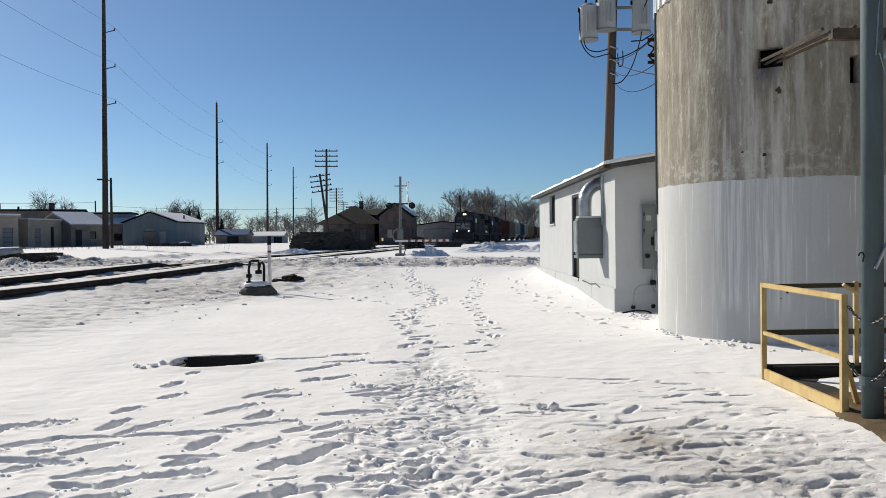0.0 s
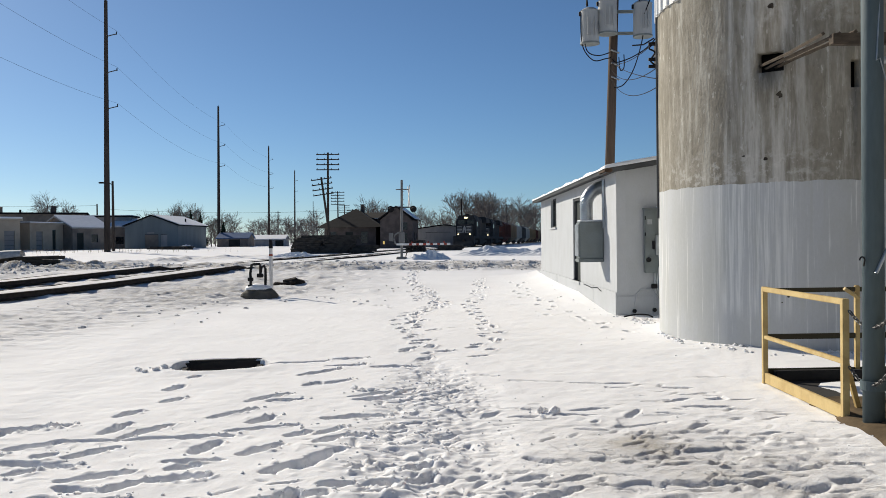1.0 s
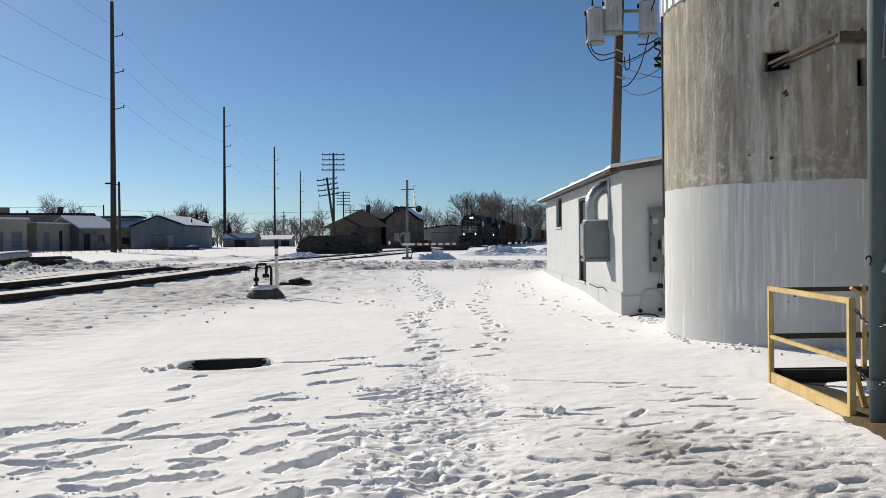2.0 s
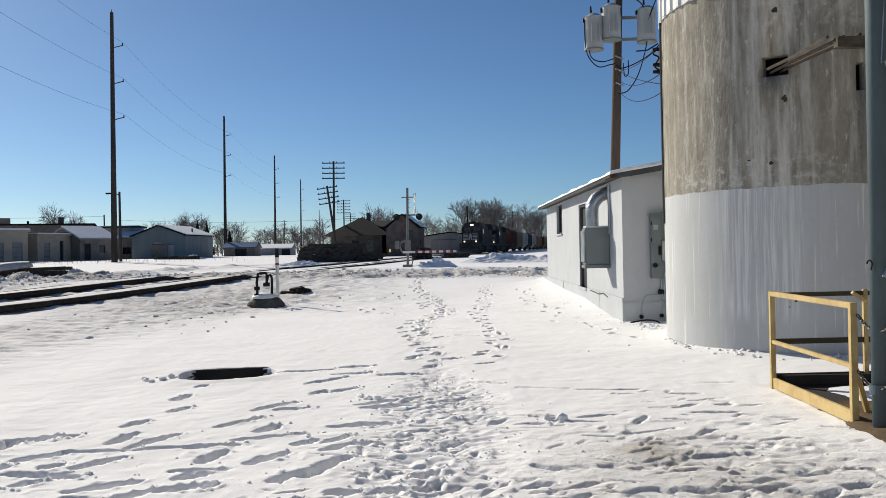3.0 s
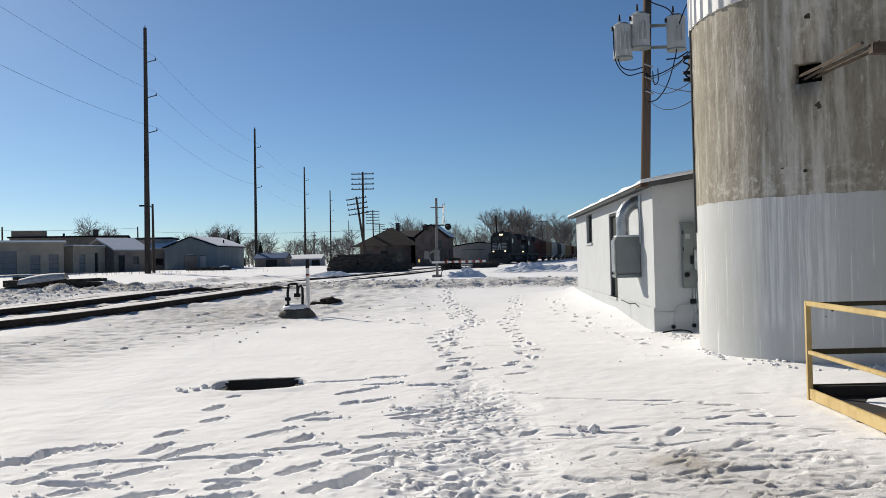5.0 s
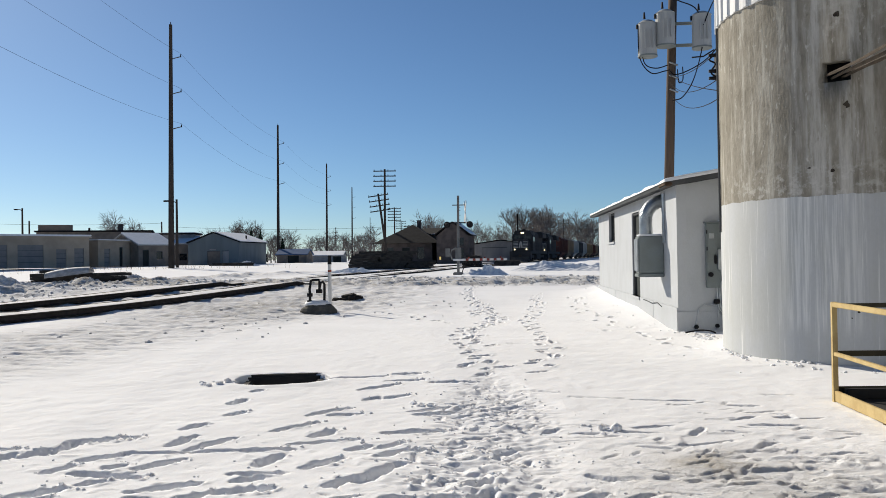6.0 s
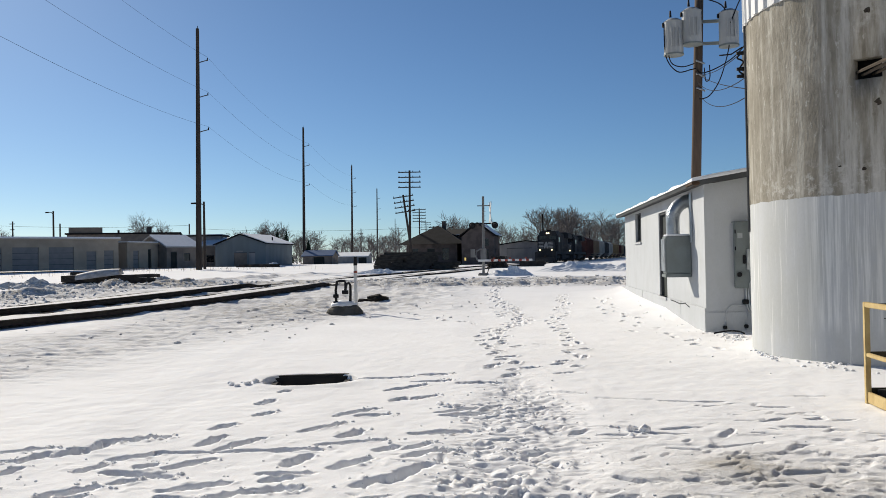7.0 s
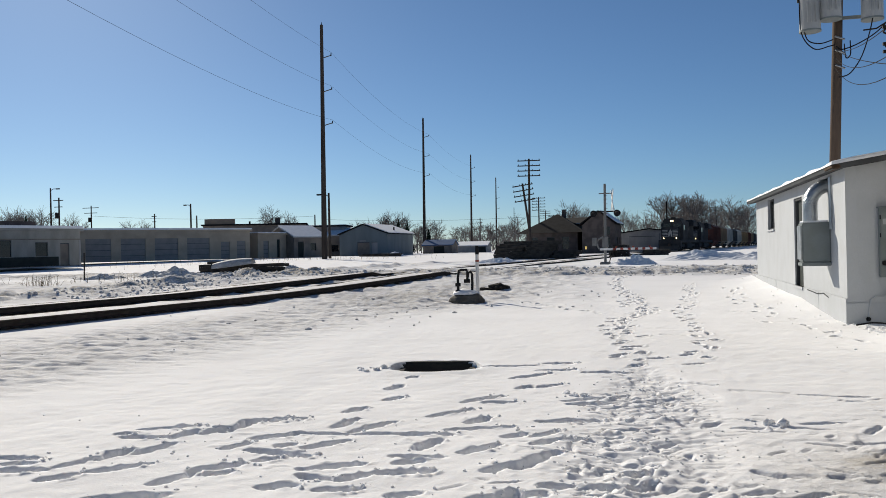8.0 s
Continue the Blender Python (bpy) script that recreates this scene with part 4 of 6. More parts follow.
for j in range(15):
    row = []
    for i in range(15):
        x, y = 4.0 + 1.7 * i / 14, 7.75 + 1.35 * j / 14
        e = min(i, j, 14 - i, 14 - j) / 5
        row.append(bm.verts.new((x + 0.08 * noise.noise((x * 3, y * 3, 1)), y + 0.1 * noise.noise((x * 3, y * 3, 9)), 0.03 + min(e, 1) * (0.06 + 0.07 * noise.noise((x * 4, y * 4, 2))))))
    rows.append(row)
for a, b in zip(rows, rows[1:]):
    for i in range(14):
        bm.faces.new((a[i], a[i + 1], b[i + 1], b[i]))
part("snow_patch", bm, CLEAN_SNOW, deck, "crusted snow left on the cover", True)
bm = bmesh.new()
rows = []
for j in range(30):
    y = 5.6 + 2.5 * j / 29
    row = []
    for i in range(8):
        s = i / 7
        x = 3.56 - 0.10 * (7.9 - y) + 0.12 * noise.noise((y * 2.4, 3, 1)) + s * 0.9
        row.append(bm.verts.new((x, y, 0.045 * min(1, 3.0 * s) + (-0.05 if i == 0 else 0.018 + 0.012 * noise.noise((x * 5, y * 5, 0))))))
    rows.append(row)
for a, b in zip(rows, rows[1:]):
    for i in range(7):
        bm.faces.new((a[i], a[i + 1], b[i + 1], b[i]))
tagged(part("earth_strip", bm, EARTH, None, "", True), "strip of bare brown earth beside the pit cover", "bare earth", kind="structure")

# dark pipe stub and litter in the corner between shed and silo
stub = thing("pipe_stub", Matrix.Translation((3.95, 16.4, 0.08)), "short dark pipe stub lying by the silo foot", "pipe")
part("pipe", tube(curve_through([(-0.35, 0.1, 0.0), (-0.1, 0.02, 0.05), (0.1, 0, 0.04), (0.2, -0.05, 0.0)]), 0.016, 8), BLACK, stub)

# open pit in the snow; its dark colour includes the shade of the hollow
pit = thing("open_pit", Matrix.Translation((-3.08, 11.2, 0)) @ Matrix.Rotation(radians(10), 4, "Z"), "dark open pit sunk in the snow", "pit")
part("back_wall", box(-0.57, 0.56, 0.39, 0.52, -0.42, 0.0, 0.03), PIT, pit)
part("side_wall", box(-0.56, -0.45, -0.40, 0.37, -0.42, -0.07, 0.02), PIT, pit)
part("side_wall", box(0.45, 0.56, -0.40, 0.37, -0.42, -0.07, 0.02), PIT, pit)
part("bottom", box(-0.55, 0.55, -0.46, 0.40, -0.46, -0.14), PIT, pit)

# ---- switch stand, marker post and stones ----
stand = thing("switch_stand", Matrix.Translation((-5.45, 24.2, gz(-5.45, 24.2))), "dark iron track switch stand on a snowy block", "switch stand")
base = bmesh.new()
bmesh.ops.create_icosphere(base, subdivisions=3, radius=1)
for v in base.verts:
    v.co = Vector((v.co.x * 0.58, v.co.y * 0.44, max(v.co.z, -0.3) * 0.30)) * (1 + 0.18 * noise.noise(v.co * 1.6))
part("block", base, mat("mossy_stone", (0.15, 0.14, 0.12), 0.9, vary=0.3, scale=4), stand, "dark weathered block")
cap = bmesh.new()
bmesh.ops.create_icosphere(cap, subdivisions=3, radius=1)
for v in cap.verts:
    v.co = Vector((v.co.x * 0.40 - 0.08, v.co.y * 0.36 + 0.08, 0.25 + max(v.co.z, 0) * 0.17)) * (1 + 0.12 * noise.noise(v.co * 2))
part("snow_cap", cap, CLEAN_SNOW, stand, "rounded snow on the block", True)
part("lever", tube([(-0.30, 0, 0.16), (-0.29, 0, 0.55), (-0.30, 0, 0.72), (-0.26, 0, 0.98), (-0.18, 0, 1.0), (-0.02, 0, 1.0), (0.0, 0, 0.92), (0.0, 0, 0.6)], 0.04, 8), BLACK, stand)
part("lever", tube([(0.13, 0, 0.15), (0.15, 0, 0.6), (0.15, 0, 0.86), (0.10, 0, 0.95), (0.03, 0, 0.9), (-0.01, 0, 0.7)], 0.04, 8), BLACK, stand)
for z in (0.34, 0.55, 0.26):
    part("knuckle", cyl((-0.37, 0, z), (-0.22, 0, z), 0.055, None, 10), BLACK, stand)
part("knuckle", cyl((-0.10, 0, 0.66), (0.08, 0, 0.66), 0.06, None, 10), BLACK, stand)
marker = thing("marker_post", Matrix.Translation((-5.22, 24.6, gz(-5.22, 24.6))), "white marker post with a black cap and red band", "post")
MPAINT = mat("marker_white", (0.75, 0.74, 0.72), 0.5, vary=0.1)
REDP = mat("faded_red", (0.34, 0.08, 0.06), 0.6, vary=0.25)
part("shaft", cyl((0, 0, -0.2), (0.0, 0, 1.45), 0.055, None, 12), MPAINT, marker)
part("band", cyl((0, 0, 1.22), (0, 0, 1.28), 0.058, None, 12), REDP, marker)
part("cap", cyl((0, 0, 1.45), (0, 0, 1.72), 0.062, 0.05, 12), BLACK, marker)


def stone(name, x, y, s, flat, material, label, category, seed, group=""):
    bm = bmesh.new()
    bmesh.ops.create_icosphere(bm, subdivisions=3, radius=1)
    for v in bm.verts:
        k = 1 + 0.35 * noise.noise(v.co * 1.7 + Vector((seed, 0, 0))) + 0.12 * noise.noise(v.co * 5)
        v.co = Vector((v.co.x * s * k, v.co.y * s * 0.8 * k, v.co.z * s * flat * k))
    ob = part(name, bm, material)
    ob.location = (x, y, gz(x, y) + s * flat * 0.3)
    return tagged(ob, label, category, group)


CLOD = mat("dark_clod", (0.05, 0.042, 0.035), 0.95, vary=0.4, scale=6, grain=30, bump=0.5)
stone("stone", -5.5, 29.8, 0.42, 0.40, CLOD, "dark clod of earth and stone lying in the snow", "stone", 1)
stone("stone", -6.0, 29.5, 0.2, 0.4, CLOD, "small dark clod of earth in the snow", "stone", 2)
for k, (x, y, s) in enumerate(((-7.11, 16.0, 0.07), (-6.1, 18.6, 0.06), (-8.0, 18.0, 0.05), (-9.4, 16.8, 0.06), (-6.9, 19.6, 0.05), (-5.0, 20.5, 0.07), (-7.6, 21.0, 0.08), (-6.5, 22.0, 0.08))):
    stone("snow_clod", x, y, s, 0.6, DIRTY_SNOW, "small dirty lump of frozen snow", "snow lump", 10 + k, "snow lumps")

scuffed = [(bx, by + 0.05, 0.07, 0.05, 7, 0.013) for _, _, bx, by, _ in SCUFFS_FAR_LEFT + SCUFFS_LEFT[:8] + SCUFFS_MIDDLE + SCUFFS_TRAIL]
crumbs("snow_crumbs", 31, scuffed + [(-0.1, 6.4, 0.42, 1.6, 520, 0.008), (-0.15, 9.3, 0.3, 1.0, 150, 0.010), (-3.0, 6.4, 1.5, 0.7, 90, 0.008), (2.0, 5.8, 1.0, 1.2, 160, 0.006), (-3.75, 10.9, 0.14, 0.10, 16, 0.03), (0.8, 7.9, 0.1, 0.1, 10, 0.035), (-0.95, 9.2, 0.12, 0.1, 14, 0.03), (2.9, 15.5, 0.5, 2.0, 24, 0.013), (3.4, 24, 0.2, 4.0, 24, 0.018), (3.72, 13.4, 0.06, 0.35, 40, 0.022), (4.35, 12.25, 0.22, 0.2, 50, 0.02), (5.4, 11.5, 0.35, 0.06, 40, 0.02), (3.85, 16.4, 0.15, 0.5, 40, 0.028)], SNOW, "crumbs of white snow kicked up along the trail", "snow crumbs")
crumbs("snow_rubble", 32, [(-8.5, 17, -3.5, 6, 40, 0.022), (-5, 27, -4, 5, 40, 0.03), (-2, 41.2, -13, 3.0, 700, 0.032), (-6, 43, 4, 1.6, 160, 0.06), (1.5, 38.5, 3, 0.9, 160, 0.04), (-20.8, 34, -2.6, 9, 900, 0.045), (-20.5, 43, -6, 4, 700, 0.06), (5, 40, -4, 3, 250, 0.05)], DIRTY_SNOW, "gritty lumps of ploughed dirty snow", "snow rubble")

# ---- service pole with transformers behind the shed ----
spole = thing("service_pole", Matrix.Translation((6.60, 32.6, 0)), "brown wooden service pole carrying three transformers", "utility pole")
part("shaft", cyl((-0.17, 0, -0.3), (0.34, 0, 13.2), 0.21, 0.16, 16), POLEWOOD, spole, "", True)
for z in (9.75, 10.6):
    part("mount_arm", bm=box(-0.95, 1.15, -0.26, -0.18, z - 0.06, z + 0.06, 0.01), material=BOXGREY, parent=spole)
part("crossarm", box(-1.3, 1.4, -0.12, 0.0, 12.3, 12.42, 0.01), POLEWOOD, spole)
CAN = mat("transformer_grey", (0.43, 0.44, 0.435), 0.5, vary=0.12, scale=3, streak=4)
for x, y, z in ((-0.84, -0.62, 9.92), (-0.17, -0.72, 10.27), (1.22, -0.62, 10.18)):
    can = part("transformer", cyl((x, y, z - 0.66), (x, y, z + 0.60), 0.36, None, 24), CAN, spole, "light grey transformer can", False)
    part("lid", cyl((x, y, z + 0.60), (x, y, z + 0.72), 0.38, 0.2, 24), CAN, can)
    part("rim", cyl((x, y, z - 0.68), (x, y, z - 0.62), 0.375, None, 24), BOXGREY, can)
    for a in (-0.14, 0, 0.14):
        part("cooling_fin", box(x + a - 0.02, x + a + 0.02, y - 0.40, y - 0.34, z - 0.4, z + 0.3, 0.008), CAN, can)
    part("bushing", cyl((x - 0.1, y, z + 0.8), (x - 0.1, y, z + 1.05), 0.05, 0.03, 10), BLACK, can)
    part("tap", box(x - 0.42, x - 0.34, y - 0.05, y + 0.05, z + 0.42, z + 0.58, 0.01), BLACK, can)
for pts in ([(-1.2, -0.7, 10.4), (-1.15, -0.7, 9.2), (-0.7, -0.5, 8.65), (-0.15, -0.3, 8.75), (0.05, -0.25, 8.8)],
            [(-1.1, -0.7, 9.7), (-0.95, -0.6, 9.0), (-0.5, -0.4, 8.85), (0, -0.2, 9.0)],
            [(-0.3, -0.9, 11.6), (0.3, -0.9, 11.3), (1.0, -0.9, 10.9), (1.2, -0.9, 9.8), (0.9, -0.7, 8.4), (0.5, -0.5, 7.7), (0.15, -0.3, 7.6)],
            [(2.0, -0.8, 11.2), (1.95, -0.8, 9.9), (1.5, -0.6, 9.2), (0.9, -0.4, 8.8), (0.3, -0.3, 8.6), (0.1, -0.2, 8.75)],
            [(1.2, -1.0, 10.3), (1.6, -0.9, 11.2), (2.0, -0.8, 11.6)], [(0.35, -0.3, 8.8), (0.4, -0.3, 8.3), (0.55, -0.3, 8.4), (0.55, -0.3, 8.9)]):
    part("cable", tube(curve_through(pts), 0.022, 6), WIRE, spole)
for z in (8.05, 8.6, 9.1):
    part("clamp", cyl((0.05, -0.28, z), (0.35, -0.38, z - 0.16), 0.035, None, 8), GALV, spole)
bracket = thing("wire_bracket", Matrix.Translation((3.82, 14.55, 4.95)) @ Matrix.Scale(1.25, 4), "dark insulator bracket bolted to the silo wall", "bracket")
part("plate", box(-0.03, 0.08, -0.03, 0.1, -0.2, 0.17, 0.01), BLACK, bracket)
for z in (0.12, -0.10, -0.2):
    part("insulator", cyl((-0.13, 0.0, z), (-0.02, 0, z), 0.022, 0.03, 10), BLACK, bracket)
part("strap", tube(curve_through([(0.0, 0, -0.2), (-0.10, 0, -0.12), (-0.04, 0, 0.0), (-0.12, 0, 0.06), (-0.02, 0, 0.15)]), 0.012, 6), BLACK, bracket)
part("arm", tube([(-0.36, 0, 0.10), (-0.2, 0, 0.11), (-0.05, 0, 0.2)], 0.010, 6), BLACK, bracket)
for k, (z0, z1, drop) in enumerate(((8.9, 5.6, 0.2), (8.6, 5.1, 0.3), (8.9, 4.9, 0.1), (8.2, 4.75, 0.35))):
    w = tagged(part("service_wire", tube(sag((6.65, 32.3, z0 - 0.3), (3.9, 14.9, z1 - 0.35), drop, 12), 0.009, 5), WIRE), "slack service wire from the pole to the silo", "wire", "service wires")

# unseen plain wall closing the yard behind the camera, added to block sky light
BLOCKER = mat("blocker_grey", (0.30, 0.29, 0.27), 0.9, vary=0.25, scale=0.8, grain=10, streak=4)
tagged(part("wall_elevator", box(5.4, 16.0, -14.0, 5.2, -0.3, 15.0), BLOCKER), "tall plain grey wall out of view, blocking sky light", "wall", kind="structure")


# ---- lines of poles ----
STEELARM = mat("dull_arm", (0.10, 0.095, 0.09), 0.7, vary=0.2)
POLES = [(-34.6, 84), (-41.3, 150), (-45.6, 213), (-52, 285), (-80, 500)]


def transmission_pole(x, y):
    t = thing("transmission_pole", Matrix.Translation((x, y, gz(x, y) - 0.2)), "tall dark wooden transmission pole with three short arms", "utility pole", "line of transmission poles")
    part("shaft", cyl((0, 0, -0.3), (0.25, 0, 25.9), 0.32, 0.17, 12), DARKWOOD, t)
    for z in (14.9, 18.6, 22.3):
        part("arm", tube([(0.15, 0, z - 0.1), (0.7, 0, z + 0.05), (1.3, 0, z + 0.18)], 0.05, 6), STEELARM, t)
        part("insulator", cyl((1.28, 0, z + 0.12), (1.3, 0, z + 0.42), 0.07, 0.05, 8), BLACK, t)
    part("top_pin", cyl((0.25, 0, 25.9), (0.25, 0, 26.2), 0.05, 0.03, 8), BLACK, t)
    return t


for x, y in POLES:
    transmission_pole(x, y)
LINES = [(-27.0, 15)] + POLES
for z in (14.9, 18.6, 22.3):
    for (ax, ay), (bx, by) in zip(LINES[:4], LINES[1:4]):
        tagged(part("power_line", tube(sag((ax + 1.3, ay, gz(ax, ay) + z + 0.3), (bx + 1.3, by, gz(bx, by) + z + 0.3), 1.3, 18), 0.010, 4), WIRE), "thin power line between the transmission poles", "wire", "power lines")


def telegraph_pole(x, y, height, arms, lean=0.0, half=1.4, label="dark telegraph pole with several crossarms"):
    t = thing("telegraph_pole", Matrix.Translation((x, y, gz(x, y) - 0.2)) @ Matrix.Rotation(radians(lean), 4, "Y"), label, "utility pole", "telegraph poles")
    part("shaft", cyl((0, 0, -0.3), (0, 0, height), 0.17, 0.12, 10), DARKWOOD, t)
    for k in range(arms):
        z = height - 0.25 - k * 0.62
        part("crossarm", box(-half, half, -0.2, -0.1, z - 0.06, z + 0.06, 0.01), DARKWOOD, t)
        for i in range(4):
            u = half * (-0.92 + 1.84 * i / 3)
            part("insulator", cyl((u, -0.15, z + 0.06), (u, -0.15, z + 0.2), 0.05, 0.04, 6), BLACK, t)
    return t


telegraph_pole(-14.2, 100, 12.1, 4, 0.6)
telegraph_pole(-13.6, 99, 9.1, 4, -7.5, 1.25, "leaning old telegraph pole with four crossarms")
telegraph_pole(-22.0, 170, 11.6, 5)
telegraph_pole(-27.3, 225, 11.2, 4)
telegraph_pole(-16.2, 145, 6.9, 1, 0, 0.9)


def street_pole(x, y, height, arm=0.0, cross=0.0, label="dark wooden utility pole", can=False):
    t = thing("utility_pole", Matrix.Translation((x, y, gz(x, y) - 0.2)), label, "utility pole", "town utility poles")
    part("shaft", cyl((0, 0, -0.2), (0, 0, height), 0.16, 0.11, 10), DARKWOOD, t)
    if arm:
        part("arm", tube([(0, 0, height - 0.4), (arm * 0.5, 0, height - 0.15), (arm, 0, height - 0.15)], 0.05, 6), STEELARM, t)
        part("lamp_head", box(min(arm, arm * 1.6), max(arm, arm * 1.6), -0.14, 0.14, height - 0.25, height - 0.08, 0.03), BLACK, t)
    if cross:
        part("crossarm", box(-cross, cross, -0.2, -0.1, height - 0.5, height - 0.38, 0.01), DARKWOOD, t)
        part("crossarm", box(-cross * 0.8, cross * 0.8, -0.2, -0.1, height - 1.5, height - 1.38, 0.01), DARKWOOD, t)
    if can:
        part("transformer", cyl((-0.4, 0, height - 3.2), (-0.4, 0, height - 2.3), 0.28, None, 12), BLACK, t)
    return t


street_pole(-34.95, 86.5, 7.6, -0.9, 0, "dark lamp pole beside the transmission pole")
street_pole(-88.4, 106.7, 11.6, 1.0, 0, "dark street lamp pole behind the garages")
street_pole(-88.0, 108.0, 10.2, 0, 0.9, "utility pole with a transformer", True)
street_pole(-105.4, 138.4, 11.0, 0, 1.8, "utility pole with two crossarms", True)
street_pole(-87.7, 132.7, 8.6, 0, 0.5)
street_pole(-65.0, 107.4, 8.4, -0.7, 0, "dark street lamp pole behind the garages")
street_pole(-72.2, 121.1, 7.4)
street_pole(-59.2, 139.8, 7.8)
street_pole(-47.7, 235.5, 10.0, 0, 0.8)
street_pole(3.0, 141.0, 8.4)
street_pole(17.8, 232.0, 11.5, 0, 2.0)
street_pole(12.2, 200.0, 9.4, 0, 1.4)

# ---- buildings along the yard ----
STUCCO = mat("tan_stucco", (0.45, 0.38, 0.30), 0.85, vary=0.15, scale=0.8, grain=12)
GARAGE = mat("grey_garage_door", (0.26, 0.25, 0.245), 0.6, vary=0.12, scale=2)
BRICKDARK = mat("dark_brick", (0.135, 0.112, 0.105), 0.9, vary=0.3, scale=1.2, grain=14)
SHINGLE = mat("dark_shingles", (0.022, 0.021, 0.023), 0.9, vary=0.35, scale=1.5, grain=10)
BLUEWALL = mat("blue_grey_siding", (0.19, 0.225, 0.24), 0.7, vary=0.15, scale=1, streak=5)
GREYWALL = mat("grey_siding", (0.36, 0.36, 0.36), 0.75, vary=0.18, scale=1, streak=4)
BROWNWALL = mat("brown_weathered_siding", (0.25, 0.215, 0.185), 0.85, vary=0.25, scale=1)
BLUEROOF = mat("blue_roof_sheet", (0.06, 0.12, 0.24), 0.5, vary=0.15)
LITWIN = glow("lit_window", (1.0, 0.72, 0.25), 0.5)


def building(name, x, y, heading, length, depth, height, wall, label, holes=(), roof="flat", rise=0.0, roof_mat=SHINGLE, snow=0.0, side_holes=(), z=None, over=0.25):
    """A house whose front runs from (x, y) along heading; openings as (x0, x1, z0, z1, material, name)."""
    t = thing(name, Matrix.Translation((x, y, gz(x, y) if z is None else z)) @ Matrix.Rotation(radians(heading), 4, "Z"), label, "building")
    part("wall", panel(length, height, 0.25, [h[:4] for h in holes]), wall, t)
    part("wall", box(0, length, depth - 0.25, depth, 0, height), wall, t)
    part("wall", box(0, 0.25, 0.25, depth - 0.25, 0, height), wall, t)
    right = part("wall", panel(depth - 0.5, height, 0.25, [h[:4] for h in side_holes]), wall, t)
    turn = Matrix.Translation((length, 0.25, 0)) @ Matrix.Rotation(radians(90), 4, "Z")
    right.matrix_local = turn
    for host, hs in ((None, holes), (right, side_holes)):
        for a, b, c, d, m, nm in hs:
            leaf = part(nm, box(a, b, 0.12, 0.17, c, d), m, t)
            if host:
                leaf.matrix_local = turn
            if m is GARAGE:
                for k in range(1, 4):
                    zz = c + (d - c) * k / 4
                    part("panel_joint", box(a + 0.03, b - 0.03, 0.105, 0.122, zz - 0.02, zz + 0.02), TRIM, leaf)
            else:
                part("frame", box(a, b, 0.10, 0.121, d - 0.08, d), TRIM, leaf)
    if roof == "flat":
        r = part("roof", box(-over, length + over, -over, depth + over, height, height + 0.22), roof_mat, t)
        if snow:
            part("snow_cover", box(-over + 0.05, length + over - 0.05, -over - 0.02, depth + over - 0.05, height + 0.224, height + 0.22 + snow, 0.04), CLEAN_SNOW, r)
    elif roof == "along":
        outline = [(-over, height), (depth / 2, height + rise), (depth + over, height), (depth + over, height + 0.14), (depth / 2, height + rise + 0.16), (-over, height + 0.14)]
        r = part("roof", prism(outline, -over, length + over), roof_mat, t)
        r.matrix_local = Matrix(((0, 1, 0, 0), (1, 0, 0, 0), (0, 0, 1, 0), (0, 0, 0, 1)))
        for yy in (0.0, length - 0.2):
            g = part("gable", prism([(0.02, height - 0.001), (depth - 0.02, height - 0.001), (depth / 2, height + rise)], yy, yy + 0.2), wall, t)
            g.matrix_local = Matrix(((0, 1, 0, 0), (1, 0, 0, 0), (0, 0, 1, 0), (0, 0, 0, 1)))
        if snow:
            s = part("snow_cover", prism([(-over + 0.03, height + 0.145), (depth / 2, height + rise + 0.165), (depth / 2, height + rise + 0.165 + snow), (-over + 0.03, height + 0.145 + snow)], -over + 0.03, length + over - 0.03), CLEAN_SNOW, r)
    elif roof == "across":
        r = part("roof", prism([(-over, height), (length / 2, height + rise), (length + over, height), (length + over, height + 0.14), (length / 2, height + rise + 0.16), (-over, height + 0.14)], -over, depth + over), roof_mat, t)
        for yy in (0.0, depth - 0.2):
            part("gable", prism([(0.02, height - 0.001), (length - 0.02, height - 0.001), (length / 2, height + rise)], yy, yy + 0.2), wall, t)
        if snow:
            part("snow_cover", prism([(length / 2 + 0.3, height + rise + 0.10), (length + over - 0.03, height + 0.145), (length + over - 0.03, height + 0.145 + snow), (length / 2 + 0.3, height + rise + 0.11 + snow)], -over + 0.2, depth + over - 0.03), CLEAN_SNOW, r)
    elif roof == "hip":
        bm = bmesh.new()
        k = min(length, depth) / 2
        e = [bm.verts.new(c) for c in ((-over, -over, height), (length + over, -over, height), (length + over, depth + over, height), (-over, depth + over, height))]
        p, q = bm.verts.new((k, depth / 2, height + rise)), bm.verts.new((max(length - k, k + 0.1), depth / 2, height + rise))
        for f in ((e[0], e[1], q, p), (e[1], e[2], q), (e[2], e[3], p, q), (e[3], e[0], p), (e[3], e[2], e[1], e[0])):
            bm.faces.new(f)
        r = part("roof", bm, roof_mat, t)
    return t


bays = [(1.6 + k * 3.75, 4.3 + k * 3.75, 0.0, 2.6, GARAGE, "garage_door") for k in range(7)]
heading = math.degrees(math.atan2(92.2 - 72.6, -47.8 + 64.4))
building("garage_row", -68.4, 67.9, heading, 31.9, 8.0, 3.35, STUCCO, "long low tan garage row with a snowy flat roof", bays + [(28.2, 29.3, 0, 2.1, GARAGE, "door"), (30.2, 31.3, 0, 2.2, GARAGE, "door")], "flat", 0, STUCCO, 0.2, [(0.8, 1.7, 0, 2.3, DOORDARK, "door"), (3.0, 4.0, 0, 2.3, DOORDARK, "door")], 1.15)
